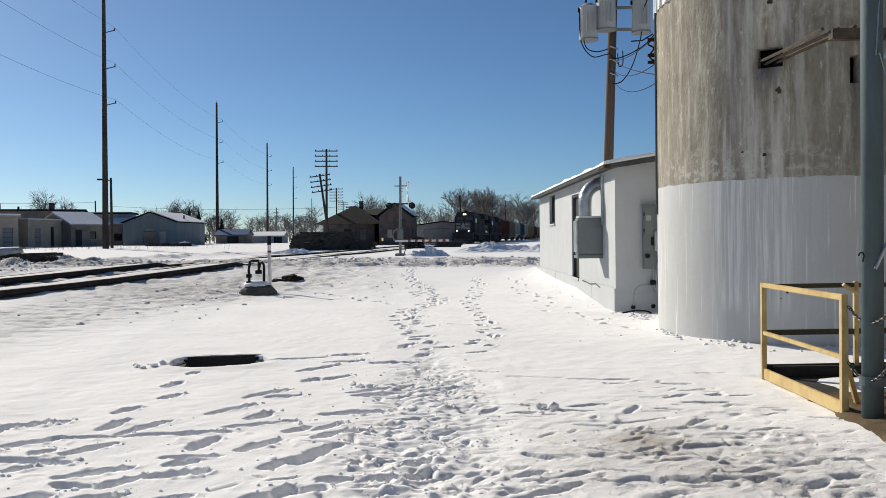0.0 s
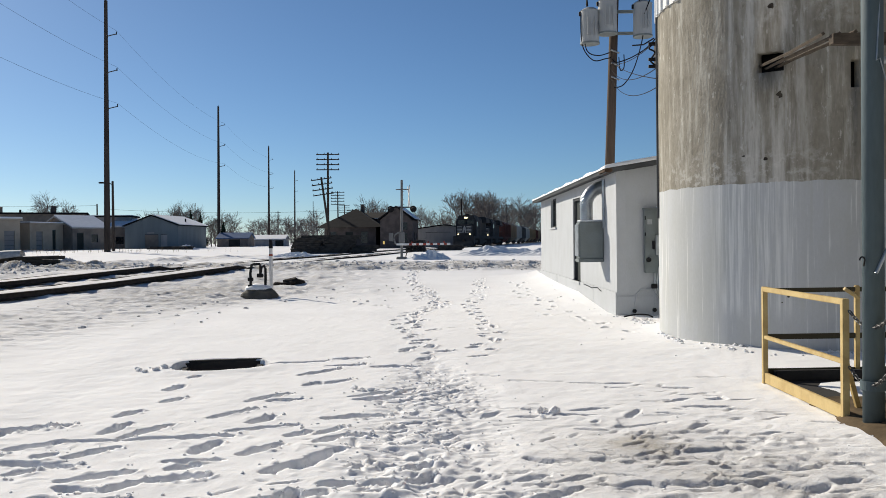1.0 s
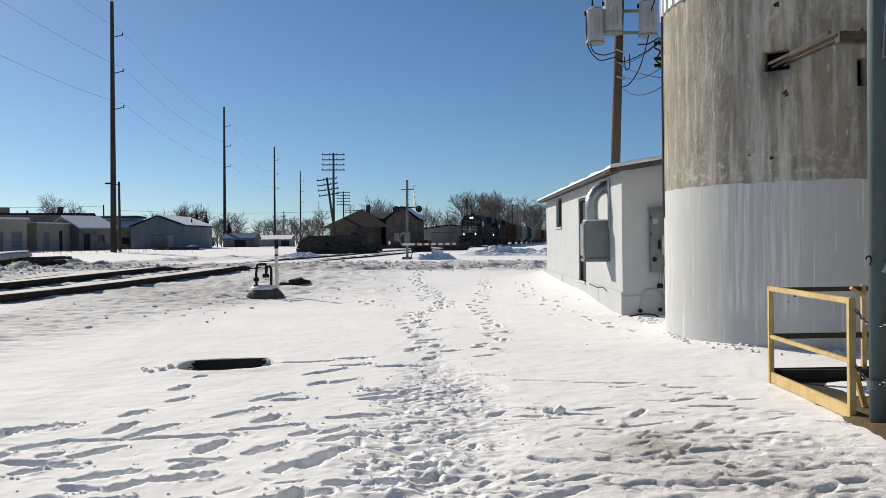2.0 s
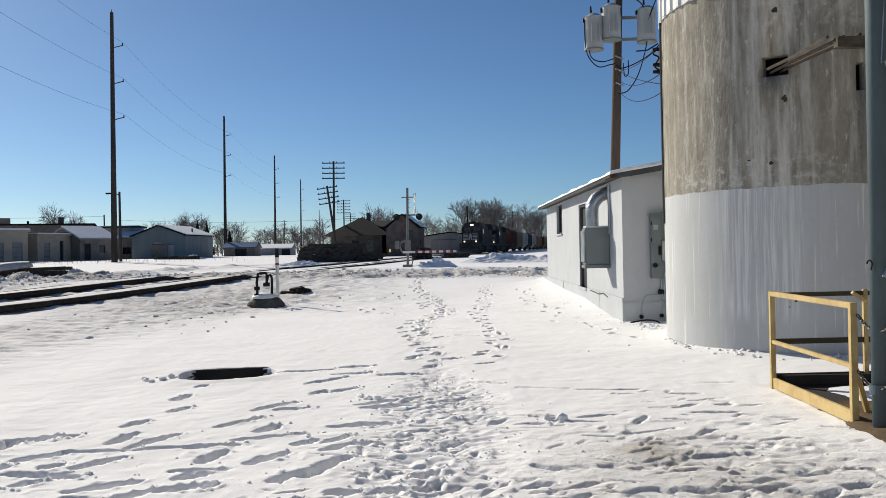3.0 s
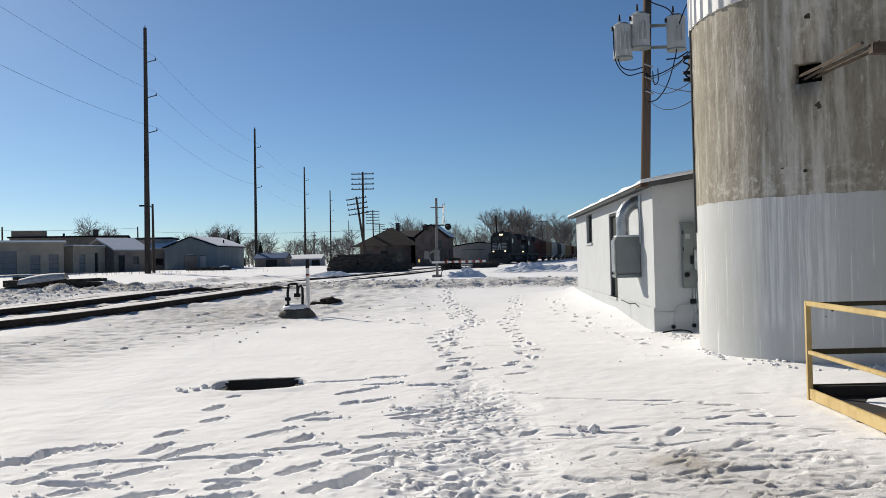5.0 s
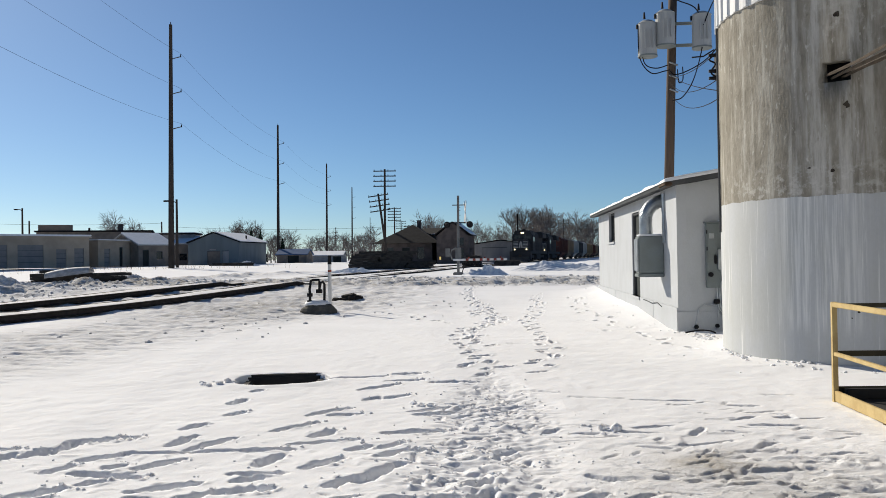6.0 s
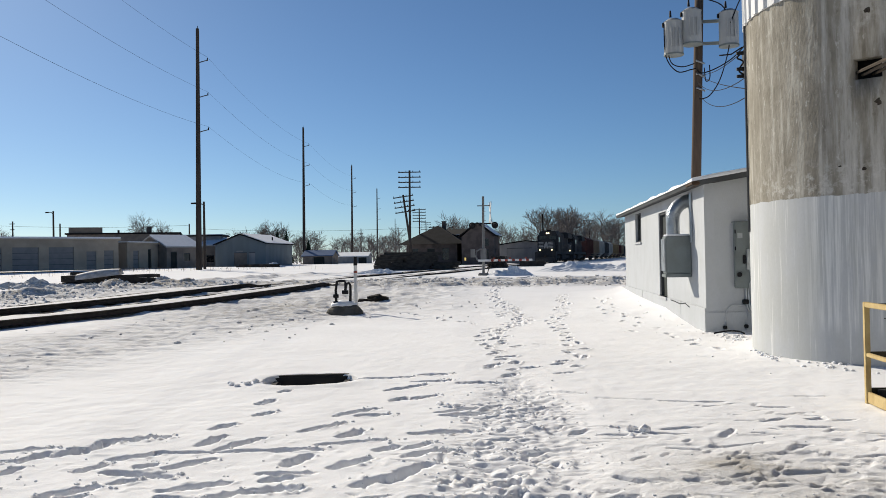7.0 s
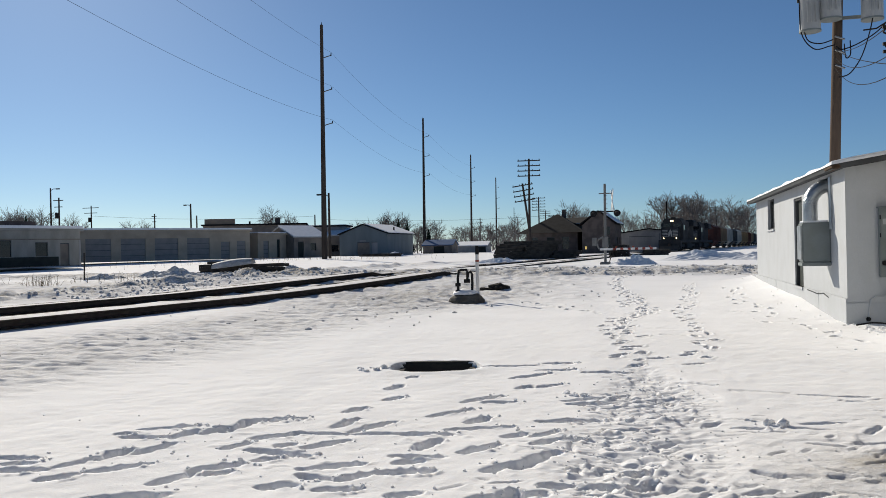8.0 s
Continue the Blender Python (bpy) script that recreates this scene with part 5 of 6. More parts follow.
building("outbuilding", -48.4, 95.6, 74, 5.4, 6, 3.0, STUCCO, "small tan outbuilding with a dark door", [(1.0, 2.0, 0, 2.2, GARAGE, "door"), (3.6, 4.2, 0, 2.4, DOORDARK, "door")], "flat", 0, STUCCO, 0.12, (), 1.15)
OLDSIDING = mat("old_pale_siding", (0.33, 0.325, 0.30), 0.8, vary=0.2, scale=1.2, streak=3)
old_house = building("old_house", -56.2, 58.6, 70, 9.6, 9, 3.25, OLDSIDING, "weathered grey-brown shed house with a snowy flat roof", [(1.4, 3.0, 0.9, 2.4, GLASS, "window"), (5.2, 6.4, 0.9, 2.2, GLASS, "window"), (7.6, 8.5, 0, 2.1, BROWNWALL, "door")], "flat", 0, OLDSIDING, 0.26, [(1.5, 2.5, 1, 2, GLASS, "window")], 1.0)
# Thin dark strip over the lower front wall.
part("skirt", box(-0.03, 7.4, -0.06, -0.004, 0.0, 0.85, 0.01), DOORDARK, old_house, "dark strip along the wall foot")
part("band", box(-0.03, 9.63, -0.05, -0.004, 2.42, 2.52, 0.008), BROWNWALL, old_house)
part("corner_board", box(9.48, 9.64, -0.05, -0.004, 0.0, 2.40, 0.008), GREYWALL, old_house)
part("roof_box", box(3.6, 7.0, 3.0, 4.2, 3.47, 4.25, 0.03), BRICKDARK, old_house)
long_store = building("long_store", -64.0, 109.0, 22, 15, 9, 5.0, BROWNWALL, "long dark store building with a parapet", [(3, 4.2, 1, 2.4, GLASS, "window"), (8, 9.2, 1, 2.4, GLASS, "window")], "flat", 0, SHINGLE, 0.0, (), 1.0)
building("gabled_store", -45.4, 100.0, 58, 5.0, 6.8, 2.6, BROWNWALL, "low brown store with a snow-covered gable roof", [(0.6, 1.5, 0, 2.1, DOORDARK, "door"), (2.6, 3.5, 0.9, 1.9, GLASS, "window")], "along", 1.5, GREYWALL, 0.12, (), 1.1)
ware = building("gabled_warehouse", -45.4, 116.4, -4, 7.8, 11.0, 3.25, BLUEWALL, "blue-grey gabled warehouse with snow on one roof slope", [(2.9, 4.9, 0, 2.1, BROWNWALL, "garage_door"), (5.2, 6.2, 0, 2.1, GREYWALL, "door")], "across", 1.45, SHINGLE, 0.1, (), 1.0)
part("lintel", box(3.3, 4.3, -0.03, 0.0, 2.2, 2.36), GREYWALL, ware)
part("roof_vent", cyl((6.9, 5.0, 3.6), (6.9, 5.0, 4.4), 0.12, None, 8), BLACK, ware)
building("far_store", -55.2, 128.0, 10, 6, 6, 5.0, GREYWALL, "grey far store behind the warehouse", [(2, 3, 1, 2, GLASS, "window")], "flat", 0, SHINGLE, 0.1, (), 1.0)
building("rear_shed", -51.6, 126.0, 4, 7.0, 8.0, 3.3, BROWNWALL, "brown shed under a snowy roof behind the warehouse", [(1.0, 2.2, 0.8, 1.9, GLASS, "window")], "along", 1.2, GREYWALL, 0.12, (), 1.0)
building("blue_roofed_shed", -40.5, 146.0, 4, 5.4, 7, 1.7, BROWNWALL, "low shed with a blue metal roof", [(2, 4, 0, 1.6, DOORDARK, "door")], "along", 1.0, BLUEROOF, 0.0, (), 0.8)
building("white_shed", -38.2, 160.5, 4, 6.8, 8, 1.4, GREYWALL, "low pale shed under a snowy roof", [(5, 6.6, 0, 1.4, DOORDARK, "door")], "along", 0.8, GREYWALL, 0.14, (), 0.8)

part("chimney", box(10.4, 11.1, 2.0, 2.7, 5.2, 6.2, 0.02), BRICKDARK, long_store)
part("parapet", box(0.2, 4.6, 0.2, 0.5, 5.22, 6.0, 0.02), BROWNWALL, long_store)
part("vent", cyl((6.5, 3, 5.2), (6.5, 3, 5.7), 0.15, None, 10), BLACK, long_store)
for a, b in (((-62, 150, 8.2), (-16, 146, 7.4)), ((-106, 138.4, 9.9), (-59.2, 139.8, 8.4))):
    tagged(part("street_wire", tube(sag(a, b, 0.6, 12), 0.02, 4), WIRE), "thin wire along the far street", "wire", "street wires")

# brick depot: a hipped main roof, a taller gabled wing, a chimney
depot = building("depot", -17.2, 118.0, -4, 7.4, 9.6, 3.0, BRICKDARK, "old brick railway depot under a steep dark hipped roof", [(0.8, 1.7, 0.7, 2.4, GLASS, "window"), (3.0, 4.1, 0, 2.4, DOORDARK, "door"), (5.2, 6.2, 0.7, 2.4, GLASS, "window")], "hip", 2.85, SHINGLE, 0, (), 0.75, 1.1)
part("chimney", box(4.3, 4.85, 5.4, 5.95, 4.8, 6.45, 0.03), BRICKDARK, depot)
part("chimney_cap", box(4.24, 4.91, 5.34, 6.01, 6.45, 6.55, 0.02), BRICKDARK, depot)
link = building("depot_link", -12.9, 122.0, -4, 4.4, 6.0, 4.2, BRICKDARK, "middle range of the brick depot with snow along the eave", [(1.0, 1.9, 2.6, 3.8, GLASS, "window")], "along", 1.0, SHINGLE, 0.0, (), 0.75)
part("snow_strip", box(2.6, 4.4, -0.28, 0.1, 4.345, 4.42, 0.02), CLEAN_SNOW, link)
wing = building("depot_wing", -8.9, 114.0, -4, 4.5, 8.0, 3.9, BRICKDARK, "two-storey brick depot wing with a dark gabled roof", [(0.35, 0.60, 0.55, 1.05, LITWIN, "window"), (2.9, 3.8, 2.5, 3.6, GLASS, "window"), (2.9, 3.8, 0.7, 2.1, GLASS, "window")], "across", 1.8, SHINGLE, 0.08, [(2, 3, 1, 2.2, GLASS, "window"), (5, 6, 1, 2.2, GLASS, "window")], 0.75, 0.35)
ware2 = building("grey_warehouse", -4.2, 131.0, -3, 8.5, 16, 2.9, GREYWALL, "long grey metal warehouse with a low roof", [(1.2, 5.2, 0.3, 2.4, GREYWALL, "garage_door"), (6.2, 7.2, 0, 2.1, DOORDARK, "door")], "across", 0.55, SHINGLE, 0.0, [(2, 4, 0.3, 2.4, GARAGE, "garage_door")], 0.7, 0.3)
box_store = building("brown_store", 6.2, 186.0, -2, 6.8, 7, 4.9, BROWNWALL, "dark brown flat-roofed store", [(1, 2, 0.7, 2, GLASS, "window"), (5, 6, 0, 2.1, DOORDARK, "door")], "flat", 0, BROWNWALL, 0.0, (), 0.7)


# ---- stacks of old ties ----
def tie_stack(x, y, heading, rows, length, label, seed, jumble=6.0, cap=True):
    r = random.Random(seed)
    t = thing("tie_pile", Matrix.Translation((x, y, gz(x, y) - 0.03)) @ Matrix.Rotation(radians(heading), 4, "Z"), label, "pile of ties", "tie piles")
    me = bpy.data.meshes.new("tie")
    bm = box(-1.3, 1.3, -0.115, 0.115, -0.09, 0.09, 0.012)
    bm.to_mesh(me)
    bm.free()
    me.materials.append(TIEWOOD)
    for level, (start, count) in enumerate(rows):
        for k in range(count):
            for run in range(length):
                ob = new("tie", me)
                ob.parent = t
                ob.matrix_local = pose(run * 2.7 + r.uniform(-0.25, 0.25) + start * 0.4, start * 0.27 + k * 0.27 + r.uniform(-0.03, 0.03), 0.1 + level * 0.19, r.uniform(-2, 2), r.uniform(-1.5, 1.5), r.uniform(-jumble, jumble))
    return t


tie_stack(-12.6, 74.0, 4, [(0, 7), (0.2, 6), (0.3, 6), (0.6, 6), (0.8, 5), (1, 5), (1.2, 4), (1.6, 3), (2.2, 2)], 2, "big dark pile of old railway ties", 3, 9)
tie_stack(-7.6, 74.6, 14, [(0, 5), (0.3, 4), (0.6, 3), (1, 2)], 1, "tumbled end of the dark tie pile", 8, 14)
tie_stack(-22.9, 45.4, 6, [(0, 4), (0.3, 3), (0.5, 2)], 1, "low end of the tie pile in the snow", 9, 8)
tie_stack(-25.3, 44.8, 12, [(0, 7), (0.3, 6), (0.5, 5), (1.4, 3)], 1, "low pile of old railway ties in the snow", 4, 10)
culvert = thing("snowy_culvert", Matrix.Translation((-24.0, 44.1, gz(-24.2, 44.3) + 0.40)) @ pose(0, 0, 0, 0, -9, 10), "grey half pipe with snow lying on the tie pile", "pipe")
bm = bmesh.new()
rows = []
for i in range(9):
    u = i / 8
    rows.append([bm.verts.new((-1.2 + 2.4 * u, 0.55 * math.cos(a) * (1 - 0.3 * abs(u - 0.5)), 0.10 + 0.42 * math.sin(a) * (1 - 0.9 * (u - 0.5) ** 2) - 0.1 * u)) for a in [math.pi * k / 10 for k in range(11)]])
for a, b in zip(rows, rows[1:]):
    for i in range(10):
        bm.faces.new((a[i], a[i + 1], b[i + 1], b[i]))
part("shell", bm, mat("frosted_sheet", (0.42, 0.42, 0.42), 0.7, vary=0.25, scale=3, other=(0.7, 0.7, 0.72), amount=0.7), culvert, "", True)
tie_stack(-34.5, 98.5, 2, [(0, 3), (0.4, 2)], 2, "scattered old ties before the warehouse", 5, 12)
tie_stack(-1.95, 80.0, 88, [(0, 7), (0, 7), (0.1, 7), (0.2, 6), (0.3, 6), (0.5, 5)], 1, "squared dark stack of old railway ties, ends showing", 7, 1.5)
tie_stack(0.4, 84.0, -6, [(0, 3), (0.3, 3), (0.5, 2)], 1, "small dark pile of old railway ties", 6, 5)


# ---- crossing signal with its lowered gate ----
sig = thing("crossing_signal", Matrix.Translation((-2.72, 52.0, gz(-2.72, 52) - 0.02)), "weathered railway crossing signal mast with its gate down", "crossing signal")
MAST = mat("mast_grey", (0.24, 0.24, 0.235), 0.6, 0.2, vary=0.2, scale=4, streak=4)
part("mast", cyl((0, 0, 0), (0.06, 0, 5.05), 0.085, 0.075, 14), MAST, sig)
part("foundation", box(-0.32, 0.32, -0.3, 0.3, -0.1, 0.18, 0.04), MAST, sig)
part("arm", box(-0.32, 0.56, -0.03, 0.03, 4.42, 4.48, 0.005), MAST, sig)
for a in (-8, 8):
    blade = part("crossbuck_blade", box(-0.02, 0.02, -0.10, 0.10, -0.85, 0.85, 0.004), MPAINT, sig, "white crossbuck board seen edge on")
    blade.matrix_local = pose(0.50, 0, 4.0, 0, 0, 9) @ Matrix.Rotation(radians(a * 5.0), 4, "X")
for z in (2.9, 3.2, 3.5, 3.8, 4.1, 4.3):
    part("step_bolt", cyl((0.04, 0, z), (0.2, 0, z), 0.014, None, 6), MAST, sig)
part("lamp_arm", box(-0.75, 0.85, -0.05, 0.05, 3.28, 3.36, 0.01), BLACK, sig)
for x in (-0.66, 0.78):
    lamp = part("flasher", cyl((x, -0.02, 3.2), (x, -0.10, 3.2), 0.21, None, 20), BLACK, sig, "black round flasher target")
    part("hood", cyl((x, -0.10, 3.2), (x, -0.34, 3.17), 0.13, 0.12, 16), BLACK, lamp)
    part("lens", cyl((x, -0.10, 3.2), (x, -0.14, 3.2), 0.10, None, 14), REDP, lamp)
part("mechanism", box(-0.16, 0.20, -0.28, 0.10, 1.05, 1.75, 0.03), MAST, sig)
part("counterweight", tube([(-0.1, -0.3, 1.72), (-0.38, -0.3, 1.6), (-0.46, -0.3, 1.3), (-0.36, -0.3, 1.02), (-0.1, -0.3, 0.96)], 0.055, 8), MAST, sig)
part("weight", box(-0.78, -0.5, -0.33, -0.25, 1.18, 1.7, 0.01), MAST, sig)
gate = part("gate_arm", box(-0.3, 3.1, -0.36, -0.31, 0.90, 1.04, 0.01), MPAINT, sig, "red and white striped gate arm")
for k in range(6):
    part("stripe", box(0.5 + k * 0.44, 0.68 + k * 0.44, -0.366, -0.304, 0.902, 1.038), REDP, gate)
for k in range(3):
    part("gate_lamp", cyl((0.7 + k * 1.0, -0.33, 1.04), (0.7 + k * 1.0, -0.33, 1.14), 0.05, None, 8), REDP, gate)
part("conduit", tube([(0.1, 0, 0.05), (0.25, 0, 0.15), (0.32, 0, 0.4), (0.5, 0, 0.62)], 0.03, 8), BLACK, sig)


# ---- ploughed snow ----
def snow_pile(x, y, sx, sy, h, seed):
    bm = bmesh.new()
    n = 34
    rows = []
    for j in range(n):
        row = []
        for i in range(n):
            u, v = -1 + 2 * i / (n - 1), -1 + 2 * j / (n - 1)
            d = max(0.0, 1 - math.hypot(u, v))
            k = noise.noise((u * 2.2 + seed, v * 2.2, 0)) * 0.5 + abs(noise.noise((u * 6, v * 6 + seed, 1))) * 0.55 + abs(noise.noise((u * 13, v * 13 + seed, 1))) * 0.25
            row.append(bm.verts.new((u * sx, v * sy, -0.12 + h * (d ** 0.8) * (0.75 + k))))
        rows.append(row)
    for a, b in zip(rows, rows[1:]):
        for i in range(n - 1):
            bm.faces.new((a[i], a[i + 1], b[i + 1], b[i]))
    ob = part("snow_mound", bm, DIRTY_SNOW if seed % 2 else CLEAN_SNOW)
    ob.location = (x, y, gz(x, y))
    return tagged(ob, "lumpy heap of ploughed snow beside the track", "snow pile", "snow piles")


for x, y, sx, sy, h, seed in ((-1.0, 51.0, 1.6, 1.2, 0.75, 2), (4.2, 62, 4.0, 2.2, 0.8, 4), (8.0, 60, 4.0, 2.0, 0.6, 6), (-21.6, 47.0, 1.3, 1.0, 0.5, 9), (-26.6, 41.5, 2.6, 1.1, 0.6, 11), (-29.6, 39.5, 2.2, 1.0, 0.4, 13), (-11.5, 63.0, 2.8, 1.2, 0.5, 14), (-31.5, 99.5, 2.0, 1.2, 0.7, 16)):
    snow_pile(x, y, sx, sy, h, seed)
fence_post = thing("fence_post", Matrix.Translation((-30.2, 38.8, gz(-30.2, 38.8))), "thin dark fence post standing in the snow", "post")
part("shaft", cyl((0, 0, -0.1), (0.02, 0, 1.5), 0.04, None, 8), DARKWOOD, fence_post)


# ---- dry weeds ----
def weeds(seed, spots, label):
    r = random.Random(seed)
    bm = bmesh.new()
    for x, y, spread, count in spots:
        for _ in range(count):
            px, py = r.gauss(x, spread), r.gauss(y, spread * 0.6)
            z = gz(px, py)
            h = r.uniform(0.15, 0.6)
            a, b = (px, py, z - 0.05), (px + r.gauss(0, 0.08), py + r.gauss(0, 0.08), z + h)
            cyl(a, b, 0.010, 0.004, 3, bm, False)
            for _k in range(2):
                m = Vector(a).lerp(Vector(b), r.uniform(0.4, 0.9))
                cyl(m, m + Vector((r.gauss(0, 0.1), r.gauss(0, 0.1), r.uniform(0.04, 0.16))), 0.006, 0.003, 3, bm, False)
    return tagged(part("dry_weeds", bm, mat("dry_weed", (0.20, 0.15, 0.09), 0.9, vary=0.3)), label, "weeds", kind="stuff")


weeds(5, [(-28.5, 33.5, 0.5, 40), (-27.0, 36, 2.5, 50), (-38, 82, 3.5, 70), (-31, 84, 4, 50), (-24.5, 46.5, 1.2, 24), (-45, 70, 6, 60)], "thin dry weeds sticking out of the snow")


# ---- bare winter trees ----
BARK = mat("bare_bark", (0.25, 0.225, 0.21), 0.9, vary=0.3, scale=2, grain=12)
PINE = mat("dark_needles", (0.03, 0.05, 0.03), 0.9, vary=0.35)


def grow(r, bm_t, bm_c, p, d, length, rad, level, spread):
    q = p + d * length
    cyl(p, q, rad, rad * 0.62, 5 if level < 2 else 3, bm_t if level < 2 else bm_c, False)
    if level == 4:
        return
    for _ in range((6, 5, 4, 4)[level]):
        s = r.uniform(0.45, 1.0)
        tip = (d + Vector((r.gauss(0, spread), r.gauss(0, spread), r.gauss(0.12, spread * 0.6)))).normalized()
        grow(r, bm_t, bm_c, p + d * length * s, tip, length * r.uniform(0.55, 0.82), max(rad * 0.5, 0.022), level + 1, spread)


def bare_tree(seed, height, spread, label):
    r = random.Random(seed)
    t = thing("bare_tree", None, label, "tree", "bare trees")
    a, b = bmesh.new(), bmesh.new()
    grow(r, a, b, Vector((0, 0, -0.2)), Vector((r.gauss(0, 0.04), 0, 1)).normalized(), height * 0.36, height * 0.019, 0, spread)
    part("trunk", a, BARK, t)
    part("crown", b, BARK, t, "fine leafless twigs")
    return t


kinds = [bare_tree(s, 10, sp, "bare leafless tree on the skyline") for s, sp in ((1, 0.5), (2, 0.6), (3, 0.42), (4, 0.55))]
r = random.Random(11)
spots = []
for x0, x1, d, h, n in ((804, 880, 168, 10.6, 5), (884, 950, 330, 16.5, 9), (742, 800, 185, 8.2, 5), (836, 862, 160, 9.8, 2), (640, 690, 165, 8.8, 3), (538, 562, 190, 8.0, 2), (300, 345, 172, 7.6, 5), (368, 404, 172, 7.0, 4), (228, 290, 196, 7.6, 5), (60, 110, 165, 9.6, 4), (-535, -437, 150, 11.5, 6), (-375, -340, 160, 8.8, 2), (-255, -195, 185, 9.0, 4), (-260, -235, 180, 6.5, 2), (440, 520, 240, 8.2, 6), (500, 560, 260, 7.6, 4)):
    for k in range(n):
        px = x0 + (x1 - x0) * (k + r.uniform(0.2, 0.8)) / n
        dd = d * r.uniform(0.94, 1.08)
        spots.append(((px - 784) / 1450 * dd, dd, h * r.uniform(0.85, 1.12)))
for k, (x, y, h) in enumerate(spots):
    m = Matrix.Translation((x, y, gz(x, y))) @ Matrix.Rotation(r.uniform(0, 6.28), 4, "Z") @ Matrix.Diagonal((h / 8.0, h / 8.0, h / 8.0, 1))
    if k < len(kinds):
        kinds[k].matrix_basis = m
    else:
        c = copy_thing(kinds[k % len(kinds)], Matrix())
        c.matrix_basis = m


def evergreen(x, y, h, seed):
    r = random.Random(seed)
    t = thing("evergreen_tree", Matrix.Translation((x, y, gz(x, y))), "dark pointed evergreen tree", "tree", "evergreens")
    part("trunk", cyl((0, 0, -0.2), (0, 0, h * 0.9), 0.14, 0.03, 6), BARK, t)
    bm = bmesh.new()
    for _ in range(420):
        z = h * (0.08 + 0.92 * r.random() ** 1.3)
        rad = (1 - z / h) * h * 0.26 * r.uniform(0.5, 1.15) + 0.05
        a = r.uniform(0, 6.28)
        p = Vector((0.3 * rad * math.cos(a), 0.3 * rad * math.sin(a), z + 0.1))
        q = Vector((rad * math.cos(a), rad * math.sin(a), z - 0.25 * rad))
        cyl(p, q, 0.16 * rad + 0.05, 0.02, 4, bm, False)
    part("crown", bm, PINE, t)
    return t


evergreen(-44.2, 148.6, 6.2, 1)
evergreen(-47.0, 152.0, 6.8, 4)
evergreen(-103.2, 118.5, 8.0, 2)
evergreen(-41.0, 152.0, 4.6, 3)

# the far wood along the horizon
r = random.Random(21)
vs, fs = [], []
for k in range(900):
    w = radians(r.uniform(-62, 40))
    d = r.uniform(330, 520)
    x, y = d * math.sin(w), d * math.cos(w)
    h = r.uniform(4.5, 9.5) * (1.0 + 0.25 * math.sin(w * 23))
    for _ in range(26):
        a = r.uniform(0, 6.28)
        s = r.uniform(0.1, 0.75) * h
        tip = Vector((x + math.cos(a) * h * r.uniform(0.1, 0.42), y + math.sin(a) * h * 0.3, 0.6 + min(h, s + h * r.uniform(0.2, 0.5))))
        b = Vector((x + math.cos(a) * 0.2, y, 0.3 + s * 0.6))
        i = len(vs)
        t = 0.10 * (1.2 if s < 0.3 * h else 1.0)
        vs += [b + Vector((-t, 0, 0)), b + Vector((t, 0, 0)), b + Vector((0, t, 0)), tip]
        fs += [(i, i + 1, i + 3), (i + 1, i + 2, i + 3), (i + 2, i, i + 3)]
me = bpy.data.meshes.new("far_wood")
me.from_pydata([tuple(v) for v in vs], [], fs)
me.materials.append(BARK)
tagged(new("far_wood", me), "distant bare wood along the horizon", "wood", kind="stuff")


# ---- freight train ----
TRAIN_MAT = Matrix.Rotation(-TRACK_DIR, 4, "Z")
LBLACK = mat("locomotive_black", (0.048, 0.049, 0.052), 0.85, vary=0.3, scale=1.5, streak=3, other=(0.075, 0.07, 0.066), amount=0.6, spec=0.08)
LGREY = mat("dusty_grey", (0.085, 0.082, 0.08), 0.9, vary=0.25, spec=0.1)
LWHITE = mat("stripe_white", (0.40, 0.40, 0.39), 0.6, vary=0.2)
HEADLIGHT = glow("headlight", (1.0, 0.86, 0.55), 3.0)


def wheelset(parent, y, r=0.5):
    for x in (-0.75, 0.75):
        w = part("wheel", cyl((x - 0.07, y, r), (x + 0.07, y, r), r, None, 20), STEEL, parent)
        part("axle_box", box(x * 1.24 - 0.09, x * 1.24 + 0.09, y - 0.16, y + 0.16, r - 0.16, r + 0.2, 0.02), BLACK, w)


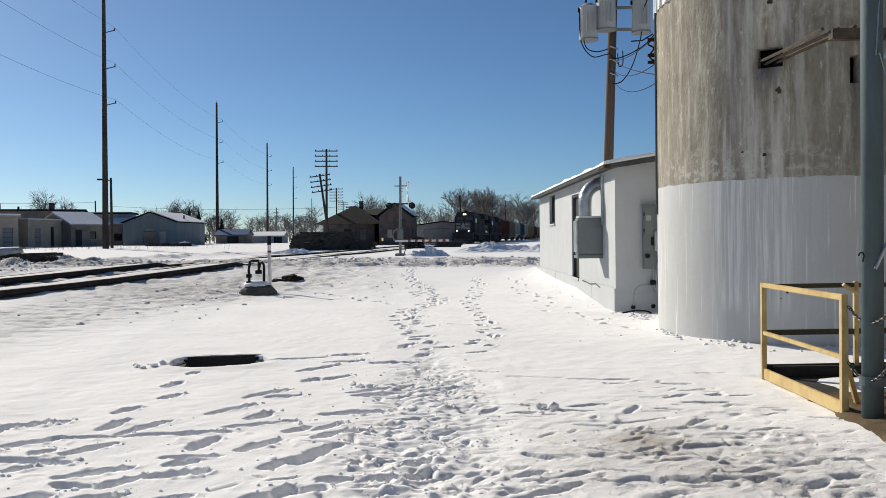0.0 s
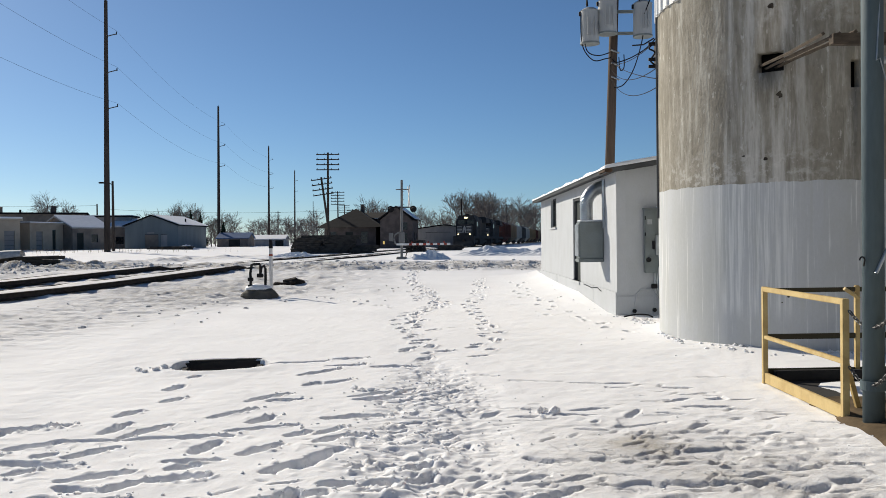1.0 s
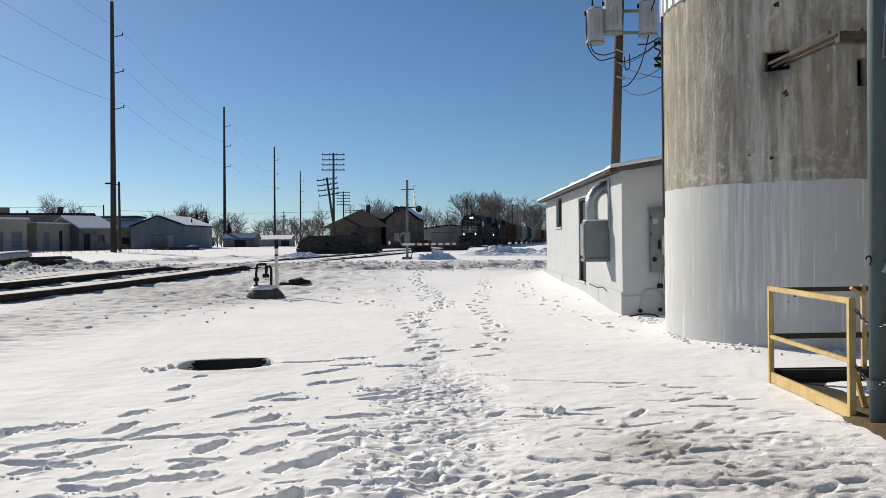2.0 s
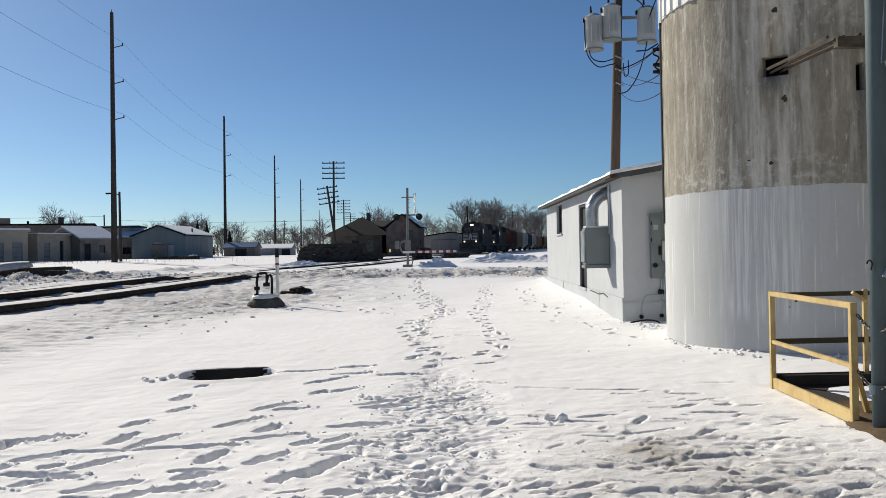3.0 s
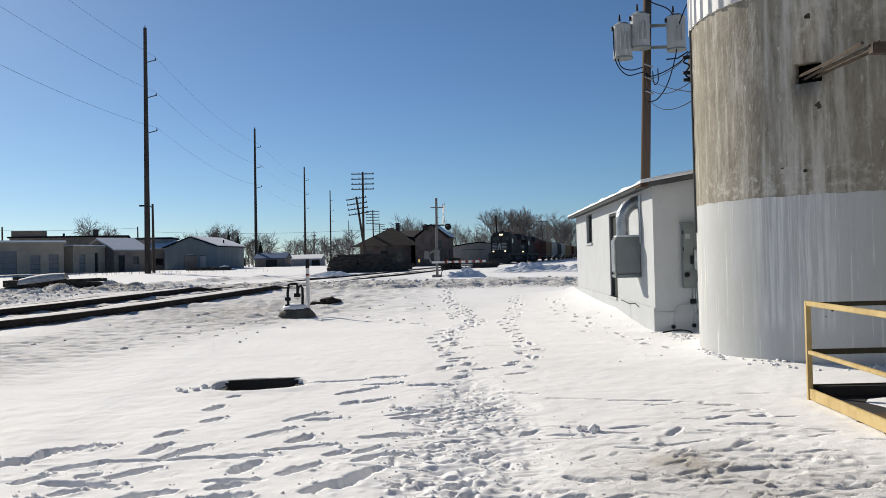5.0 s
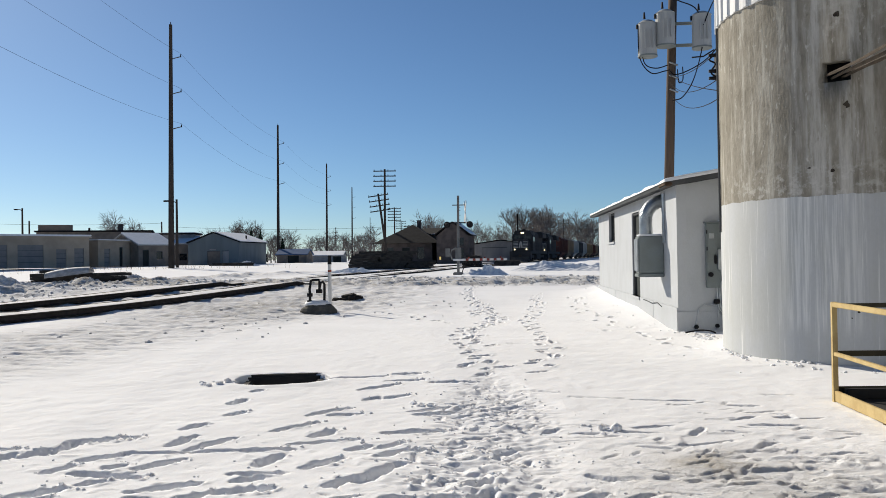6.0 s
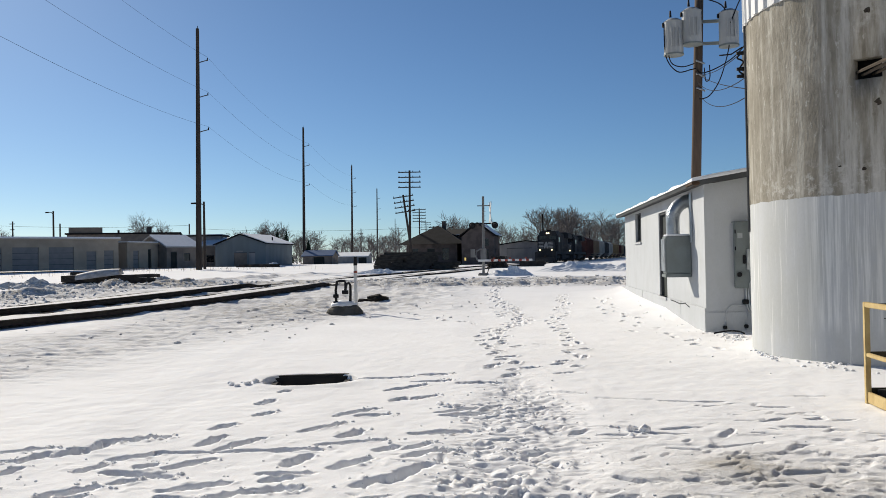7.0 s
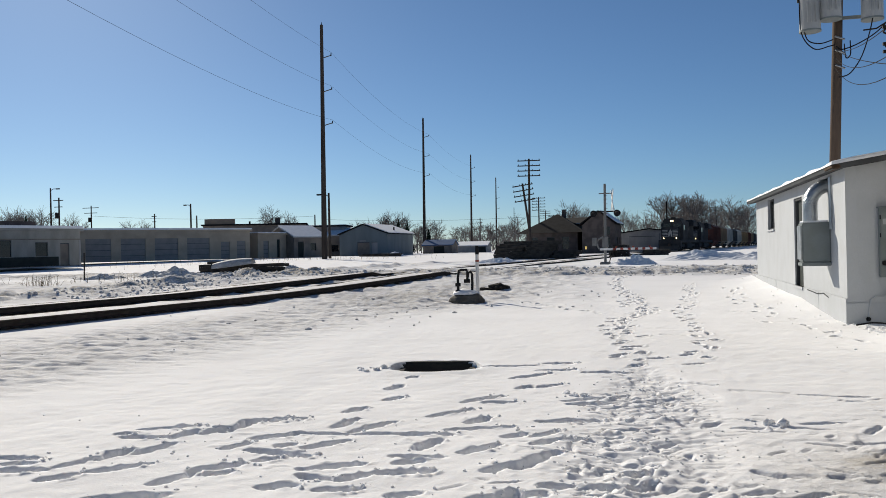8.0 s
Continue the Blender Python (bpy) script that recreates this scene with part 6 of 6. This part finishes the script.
def locomotive(m, label):
    t = thing("locomotive", m, label, "locomotive", "train")
    part("frame", box(-1.5, 1.5, 0.5, 22.0, 1.15, 1.55, 0.03), LBLACK, t)
    part("pilot", prism([(-1.5, 0.25), (1.5, 0.25), (1.5, 1.5), (-1.5, 1.5)], 0.0, 0.5), LBLACK, t)
    part("plow", prism([(-1.4, 0.12), (1.4, 0.12), (1.2, 0.75), (-1.2, 0.75)], -0.28, 0.0), LGREY, t)
    part("coupler", box(-0.16, 0.16, -0.6, 0.0, 0.72, 1.05, 0.04), STEEL, t)
    nose = part("nose", prism([(-1.05, 1.55), (1.05, 1.55), (1.05, 2.9), (0.75, 3.25), (-0.75, 3.25), (-1.05, 2.9)], 0.55, 2.6), LBLACK, t, "short black nose")
    for k in range(5):
        z = 2.02 + k * 0.2
        for a, b in ((-1.04, -0.34), (0.34, 1.04)):
            part("stripe", box(a, b, 0.535, 0.552, z, z + 0.09), LWHITE, nose)
    part("emblem", prism([(-0.26, 2.0), (-0.1, 2.0), (0.02, 2.5), (0.12, 2.0), (0.27, 2.0), (0.24, 2.7), (0.05, 3.0), (-0.2, 2.6)], 0.53, 0.552), LWHITE, nose, "pale plain emblem")
    for x in (-0.85, 0.85):
        part("ditch_light", cyl((x, 0.49, 1.78), (x, 0.42, 1.78), 0.09, None, 14), HEADLIGHT, t)
    cab = part("cab", prism([(-1.5, 1.55), (1.5, 1.55), (1.5, 3.75), (1.05, 4.55), (-1.05, 4.55), (-1.5, 3.75)], 2.6, 5.1), LBLACK, t, "black cab")
    for a, b in ((-1.2, -0.15), (0.15, 1.2)):
        part("windshield", box(a, b, 2.575, 2.605, 3.32, 3.85, 0.01), GLASS, cab)
    for x in (-1.51, 1.51):
        part("side_window", box(x - 0.012, x + 0.012, 3.1, 4.5, 2.95, 3.6, 0.005), GLASS, cab)
    part("light_housing", box(-0.3, 0.3, 2.52, 2.6, 4.06, 4.36, 0.03), LGREY, cab)
    for x in (-0.13, 0.13):
        part("headlight", cyl((x, 2.53, 4.2), (x, 2.47, 4.2), 0.11, None, 14), HEADLIGHT, cab)
    part("horn", box(-0.3, 0.3, 4.0, 4.4, 4.55, 4.75, 0.04), BLACK, cab)
    hood = part("long_hood", prism([(-0.85, 1.55), (0.85, 1.55), (0.85, 4.2), (0.6, 4.5), (-0.6, 4.5), (-0.85, 4.2)], 5.1, 20.6), LBLACK, t, "black engine hood")
    for k in range(9):
        y = 6.0 + k * 1.55
        part("hood_door", box(0.852, 0.875, y, y + 1.3, 1.8, 3.7, 0.006), LBLACK, hood)
    part("radiator", prism([(-1.5, 3.7), (1.5, 3.7), (1.5, 4.35), (1.2, 4.62), (-1.2, 4.62), (-1.5, 4.35)], 15.2, 20.4), LBLACK, t, "overhanging radiator")
    part("exhaust", box(-0.4, 0.4, 9.6, 10.8, 4.5, 4.72, 0.03), LGREY, hood)
    part("dynamic_brake", prism([(-1.1, 3.9), (1.1, 3.9), (1.1, 4.4), (0.8, 4.66), (-0.8, 4.66), (-1.1, 4.4)], 6.2, 8.8), LGREY, t)
    part("fuel_tank", box(-1.35, 1.35, 8.2, 14.2, 0.35, 1.15, 0.12), LBLACK, t)
    for y0 in (2.6, 15.6):
        truck = part("truck", box(-1.15, 1.15, y0, y0 + 4.4, 0.55, 0.98, 0.05), LBLACK, t, "three-axle truck")
        for k in range(3):
            wheelset(truck, y0 + 0.55 + k * 1.65, 0.51)
    for x in (-1.42, 1.42):
        for k in range(9):
            part("stanchion", cyl((x, 5.6 + k * 1.8, 1.55), (x, 5.6 + k * 1.8, 2.55), 0.02, None, 6), LGREY, t)
        part("handrail", tube([(x, 5.2, 2.55), (x, 20.6, 2.55)], 0.022, 6), LGREY, t)
        part("front_handrail", tube([(x, 0.45, 0.7), (x, 0.4, 1.6), (x, 0.5, 2.4), (x, 1.2, 2.55)], 0.022, 6), LGREY, t)
        part("step_well", box(x - 0.08, x + 0.08, 0.5, 1.2, 0.4, 1.15, 0.02), LGREY, t)
    return t


def hopper(m, paint, label):
    t = thing("hopper_car", m, label, "freight car", "train")
    body = part("body", prism([(-1.5, 1.35), (1.5, 1.35), (1.55, 2.2), (1.55, 4.1), (1.1, 4.5), (-1.1, 4.5), (-1.55, 4.1), (-1.55, 2.2)], 1.6, 15.0), paint, t)
    for k in range(10):
        y = 1.7 + k * 1.45
        for x in (-1.6, 1.6):
            part("rib", box(x - 0.05, x + 0.05, y, y + 0.12, 1.4, 4.1, 0.01), paint, body)
    for k in range(3):
        y = 3.0 + k * 3.7
        bm = bmesh.new()
        g = bmesh.ops.create_cone(bm, cap_ends=True, segments=4, radius1=0.7, radius2=2.1, depth=1.0, matrix=Matrix.Translation((0, y + 1.5, 0.85)) @ Matrix.Rotation(radians(45), 4, "Z") @ Matrix.Diagonal((1, 1, 1, 1)))
        part("hopper_bay", bm, paint, t)
    for y in (0.2, 15.9):
        part("end_platform", box(-1.4, 1.4, min(y, 8) if y < 8 else 15.0, 1.6 if y < 8 else 16.4, 1.0, 1.2, 0.02), LBLACK, t)
    part("roof_walk", box(-0.5, 0.5, 1.8, 14.8, 4.5, 4.58, 0.01), LGREY, t)
    for y0 in (1.0, 13.6):
        truck = part("truck", box(-1.1, 1.1, y0, y0 + 2.2, 0.4, 0.75, 0.04), LBLACK, t)
        wheelset(truck, y0 + 0.3, 0.42)
        wheelset(truck, y0 + 1.9, 0.42)
    return t


def rail_pose(y):
    x = track_x(y) - 0.75
    return Matrix.Translation((x, y, gz(x, y) + 0.11)) @ TRAIN_MAT


c9 = math.cos(TRACK_DIR)
Y0 = 117.0
first = locomotive(rail_pose(Y0), "black diesel locomotive with white nose stripes, headlights lit")
copy_thing(first, rail_pose(Y0 + 22.9 * c9))
colors = {"rust red": (0.13, 0.055, 0.045), "tan": (0.30, 0.23, 0.16), "pale grey": (0.46, 0.46, 0.44), "dark grey": (0.09, 0.09, 0.09), "ochre": (0.30, 0.22, 0.13)}
firsts = {}
for k, name in enumerate(["rust red", "tan", "pale grey", "dark grey", "pale grey", "ochre", "ochre", "rust red", "tan", "dark grey", "pale grey", "tan"]):
    m = rail_pose(Y0 + (45.9 + 16.6 * k) * c9)
    if name in firsts:
        copy_thing(firsts[name], m)
    else:
        firsts[name] = hopper(m, mat("hopper_" + name.replace(" ", "_"), colors[name], 0.75, vary=0.25, scale=1.2, streak=3), name + " covered hopper car with grimy sides")
